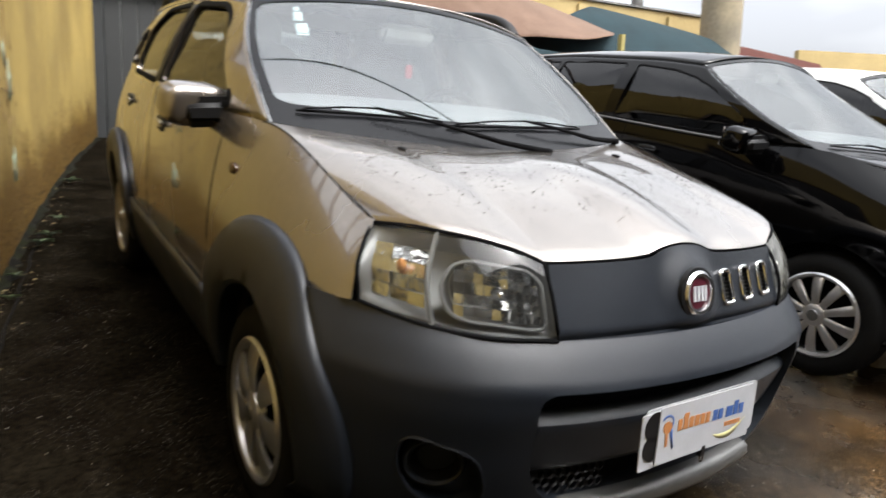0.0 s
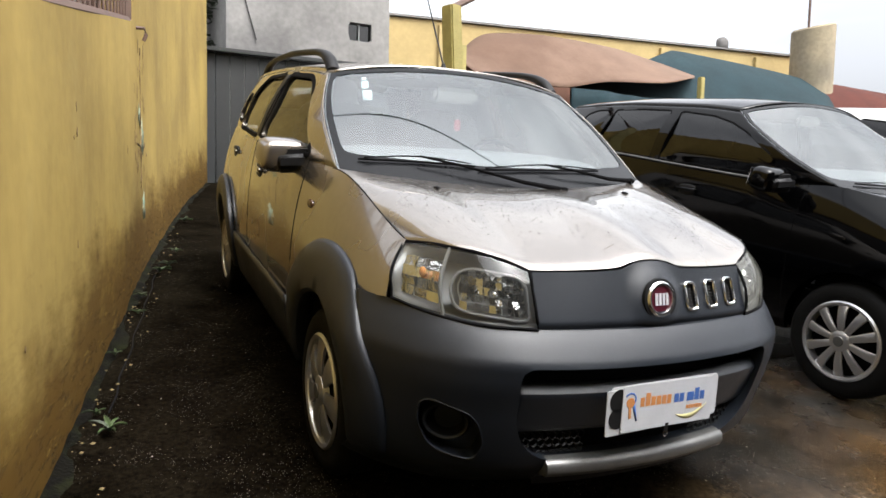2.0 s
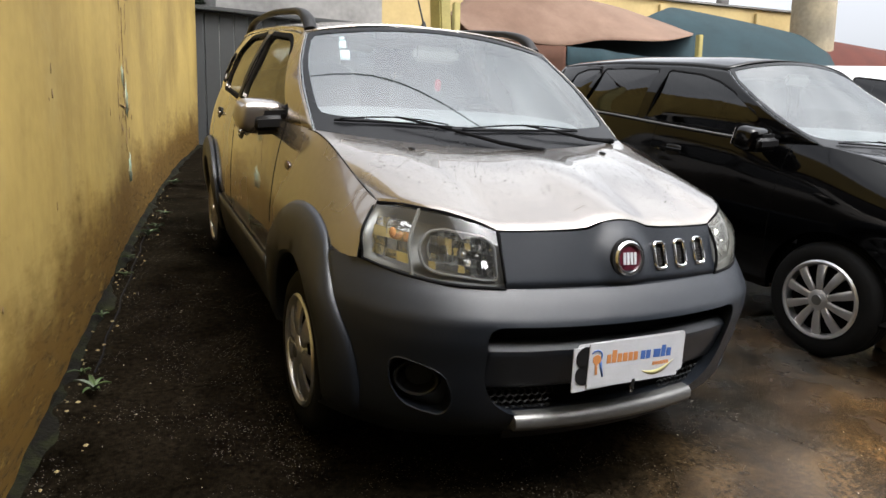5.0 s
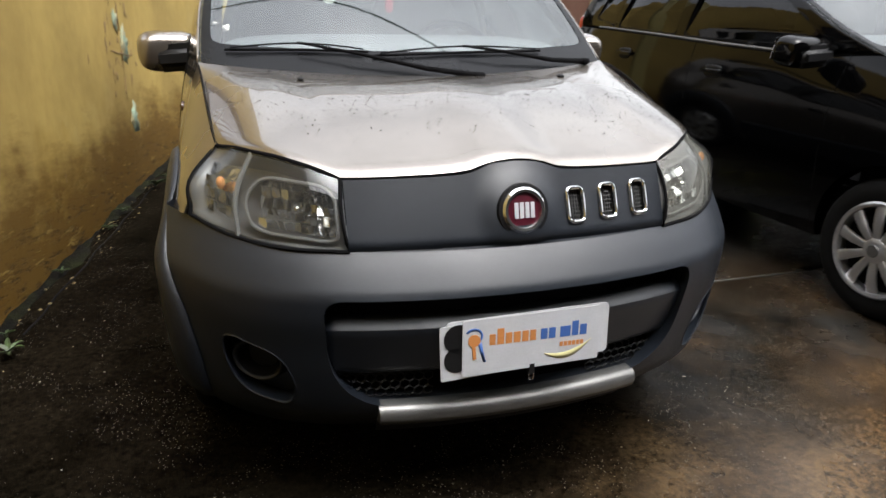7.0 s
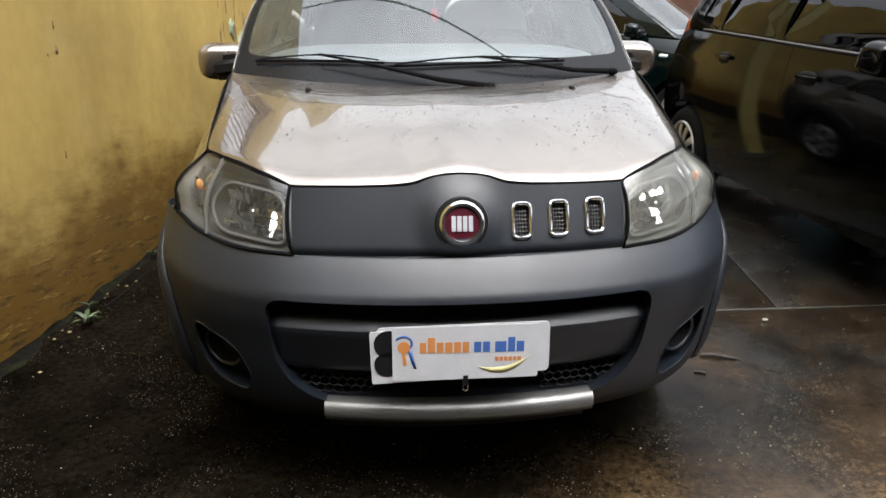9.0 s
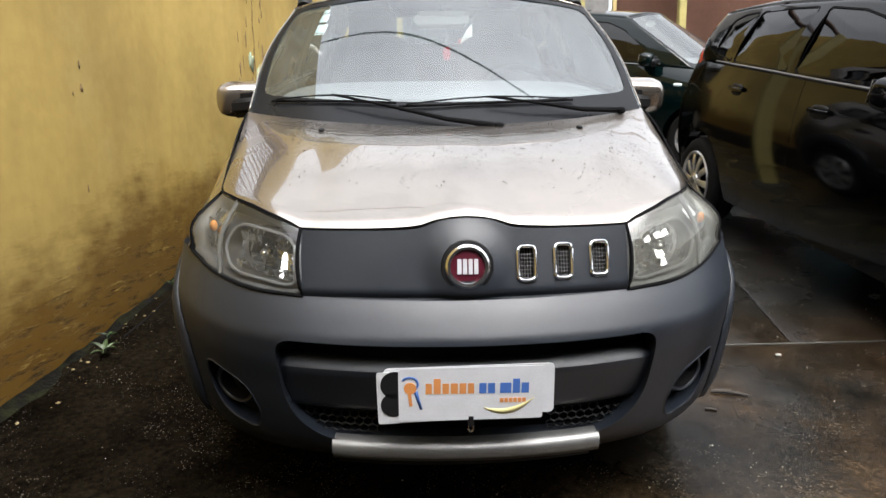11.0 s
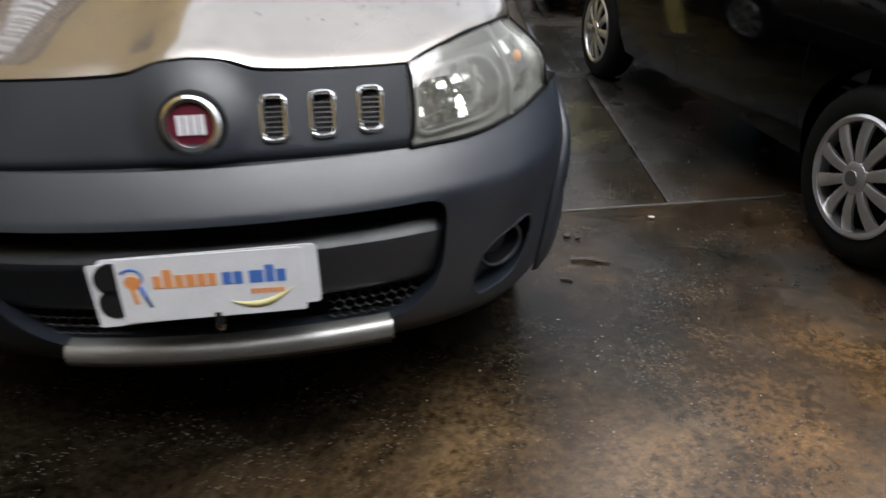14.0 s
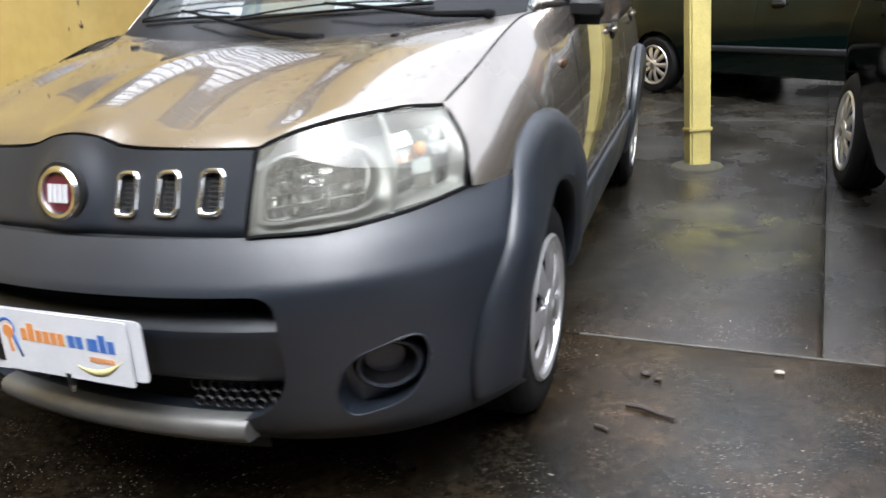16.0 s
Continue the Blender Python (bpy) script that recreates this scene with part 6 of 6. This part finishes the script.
    clip = part("binder_clip", box(0.016, 0.012, 0.030, Matrix.Translation((0.003, -0.104, 0.446)), 0.002), M_BLACK, CAR, "small black clip")
    part("clip_wire", tube([Vector((0.003 + 0.006 * math.cos(a), -0.108, 0.427 + 0.010 * math.sin(a))) for a in [i * math.pi / 6 for i in range(12)]], 0.0018, 6, True), M_CHROME, clip)


build_print()


# ---- litter and weeds ----
def on(x, y, z=0.0):
    return SLOPE @ Vector((x, y, z))


def build_litter():
    rnd = random.Random(7)
    tagged(part("stick", tube([on(0.995, 0.735, 0.006), on(1.04, 0.728, 0.010), on(1.08, 0.715, 0.007), on(1.125, 0.70, 0.006)], [0.006, 0.008, 0.007, 0.004], 7), M_TWIG), "thin wet stick lying on the concrete", "stick")
    tagged(part("stick", tube([on(0.925, 0.62, 0.004), on(0.95, 0.612, 0.006), on(0.962, 0.605, 0.004)], 0.005, 6), M_TWIG), "short wet twig on the concrete", "stick")
    for x, y, r in ((1.035, 0.915, 0.016), (1.07, 0.89, 0.012)):
        tagged(part("dead_leaf", blob(r, r * 0.8, 0.006, 0.8, 0.8, 10, 6, m=SLOPE @ Matrix.Translation((x, y, 0.006))), M_TWIG), "crumpled dead leaf on the concrete", "leaf")
    tagged(part("white_scrap", blob(0.014, 0.009, 0.005, 0.9, 0.9, 10, 6, m=SLOPE @ Matrix.Translation((1.405, 1.012, 0.006))), M_PALE), "small pale scrap on the concrete", "scrap")
    # grit scattered over the yard, thickest in front of the parked cars
    verts, faces = [], []

    def pebble(x, y, r):
        n = len(verts)
        a, q = rnd.uniform(0, 1.57), rnd.uniform(0.6, 1.3)
        ca, sa = r * math.cos(a), r * math.sin(a)
        for p in ((ca * q, sa * q, 0.3 * r), (-sa, ca, 0.35 * r), (-ca * q, -sa * q, 0.3 * r), (sa, -ca, 0.25 * r), (0.1 * r, 0, 0.95 * r), (0, 0, -0.4 * r)):
            verts.append(on(x + p[0], y + p[1], p[2]))
        for i in range(4):
            faces.append((n + i, n + (i + 1) % 4, n + 4))
            faces.append((n + (i + 1) % 4, n + i, n + 5))
    for _ in range(1300):
        x, y = rnd.uniform(-1.6, 3.6), rnd.uniform(-1.2, 4.6)
        if not (-0.7 < x < 0.7 and y > 0.3):
            pebble(x, y, rnd.choice((0.001, 0.0013, 0.0015, 0.002, 0.003)))
    # denser pale grit here, which also carries the wet glints
    for _ in range(9000):
        x, y = rnd.uniform(-0.6, 2.6), rnd.uniform(-1.3, 0.55)
        if noise.noise(Vector((x * 1.7, y * 2.3, 2.0))) + 0.45 * noise.noise(Vector((x * 6, y * 6, 7.0))) - 1.6 * abs(x - 0.8) - 0.5 * abs(y + 0.3) + 0.45 > rnd.uniform(0.0, 1.0):
            pebble(x, y, rnd.choice((0.0007, 0.0008, 0.001, 0.0012, 0.0016, 0.0024)))
    me = bpy.data.meshes.new("grit")
    me.from_pydata([tuple(v) for v in verts], [], faces)
    me.materials.append(M_PALE)
    tagged(new("grit", me), "pale grit scattered on the wet concrete", "grit", kind="stuff")
    tagged(part("gutter_crack", tube([on(lerp(-1.46, -1.15, i / 14) + 0.008 * math.sin(i * 2.1), lerp(1.35, 3.95, i / 14), 0.0005) for i in range(15)], 0.004, 5), M_DARK), "dark crack in the concrete along the foot of the wall", "crack")
    # black soil and moss heaped along the foot of the wall, with crumbs of fallen plaster
    def heap(y, t):
        n1, n2 = noise.noise(Vector((y * 2.1, 0, 5.0))), noise.noise(Vector((y * 9.0, t * 3, 6.0)))
        w = 0.060 + 0.06 * n1 + 0.025 * n2
        hgt = max(0.004, 0.026 + 0.022 * n1 + 0.018 * n2)
        return tuple(on(WX(y) - 0.015 + (w + 0.015) * t, y, hgt * (1 - t) ** 1.4 + 0.006 * max(0, n2) * math.sin(math.pi * t) - 0.006 * t))
    soil = sheet(heap, [[(lerp(-2.5, 8.8, i / 620), j / 5) for i in range(621)] for j in range(6)])
    tagged(part("soil", soil, M_SOIL), "black mossy soil gathered along the foot of the yellow wall", "soil", kind="stuff")
    verts, faces = [], []
    for _ in range(110):
        y = rnd.uniform(-0.6, 5.5)
        pebble(WX(y) + abs(rnd.gauss(0.05, 0.06)) + 0.015, y, rnd.choice((0.003, 0.004, 0.006, 0.009)))
    me = bpy.data.meshes.new("plaster_crumbs")
    me.from_pydata([tuple(v) for v in verts], [], faces)
    me.materials.append(M_CRUMB)
    tagged(new("plaster_crumbs", me), "crumbs of fallen yellow plaster by the wall", "rubble", kind="stuff")
    # chunk of block by the black car's wheel
    ch = bmesh.new()
    bmesh.ops.create_cube(ch, size=1.0)
    bmesh.ops.subdivide_edges(ch, edges=ch.edges[:], cuts=4, use_grid_fill=True)
    for v in ch.verts:
        v.co = Vector((v.co.x * 0.22, v.co.y * 0.10, v.co.z * 0.09)) + 0.02 * noise.noise_vector(v.co * 3.1)
    tagged(part("block_chunk", ch, M_BRICK, m=SLOPE @ pose(2.50, 0.50, 0.045, 0, 0, -20)), "broken pale masonry block on the ground", "block")
    # weeds along the foot of the wall
    def weed(x, y, n, size, seed):
        r = random.Random(seed)
        e = thing("weed", Matrix.Translation(on(x, y)), "small green weed growing at the foot of the wall", "weed", "weeds")
        for i in range(n):
            a = 360 * i / n + r.uniform(-25, 25)
            l, w = size * r.uniform(0.7, 1.15), size * r.uniform(0.11, 0.17)
            bm = bmesh.new()
            rows = []
            for k in range(6):
                t = k / 5
                hw = w * math.sin(math.pi * (0.08 + 0.92 * t)) * (1 - 0.3 * t)
                z = 0.02 + l * (0.75 * t - 0.62 * t * t)
                rows.append([bm.verts.new((l * t, -hw, z + 0.006)), bm.verts.new((l * t, 0, z)), bm.verts.new((l * t, hw, z + 0.006))])
            for p, q in zip(rows, rows[1:]):
                for j in range(2):
                    bm.faces.new((p[j], p[j + 1], q[j + 1], q[j]))
            part("leaf", bm, M_LEAF, e, m=pose(0, 0, 0, 0, -r.uniform(0, 22), a))
    for x, y, n, sz in ((-1.455, 1.15, 6, 0.082), (-1.50, 1.30, 4, 0.06), (-1.33, 2.6, 5, 0.05), (-1.17, 3.55, 9, 0.085), (-1.10, 3.75, 9, 0.075), (-1.02, 4.2, 8, 0.07), (-1.30, 2.95, 5, 0.05), (-0.85, 5.6, 9, 0.10), (-1.44, 1.95, 4, 0.05)):
        weed(x, y, n, sz, int(1000 * (y + 10)))


build_litter()


# ---- tree behind the garage ----
def build_tree():
    rnd = random.Random(11)
    base = Vector((-0.10, 14.7, 1.5))
    tree = thing("tree", Matrix.Translation(base), "dark conifer with drooping branches behind the garage", "tree")
    part("trunk", tube([(0, 0, 0), (0.05, 0, 3), (0, 0.05, 6), (0.03, 0, 8)], [0.22, 0.16, 0.10, 0.03], 10), M_BARK, tree)
    crown = bmesh.new()
    for k in range(130):
        z = rnd.uniform(1.8, 7.8)
        a = rnd.uniform(0, 6.283)
        L = 1.9 * (1 - (z - 2) / 8) + 0.3
        tip = Vector((math.cos(a) * L, math.sin(a) * L, z - 0.3))
        tube([(0, 0, z), tip * 0.5 + Vector((0, 0, z * 0.5 + 0.1)), tip], [0.03, 0.02, 0.008], 5, bm=crown)
        for i in range(60):
            t = rnd.uniform(0.25, 1.0)
            p = Vector((0, 0, z)).lerp(tip, t) + Vector((rnd.gauss(0, 0.12), rnd.gauss(0, 0.12), rnd.gauss(0, 0.08)))
            q = Vector((rnd.gauss(0, 1), rnd.gauss(0, 1), rnd.gauss(-0.4, 0.6))).normalized() * rnd.uniform(0.10, 0.26)
            w = q.cross(Vector((0.3, 0.2, 1))).normalized() * 0.04
            crown.faces.new([crown.verts.new(v) for v in (p, p + q * 0.5 + w, p + q, p + q * 0.5 - w)])
    part("crown", crown, M_TREEL, tree)


build_tree()
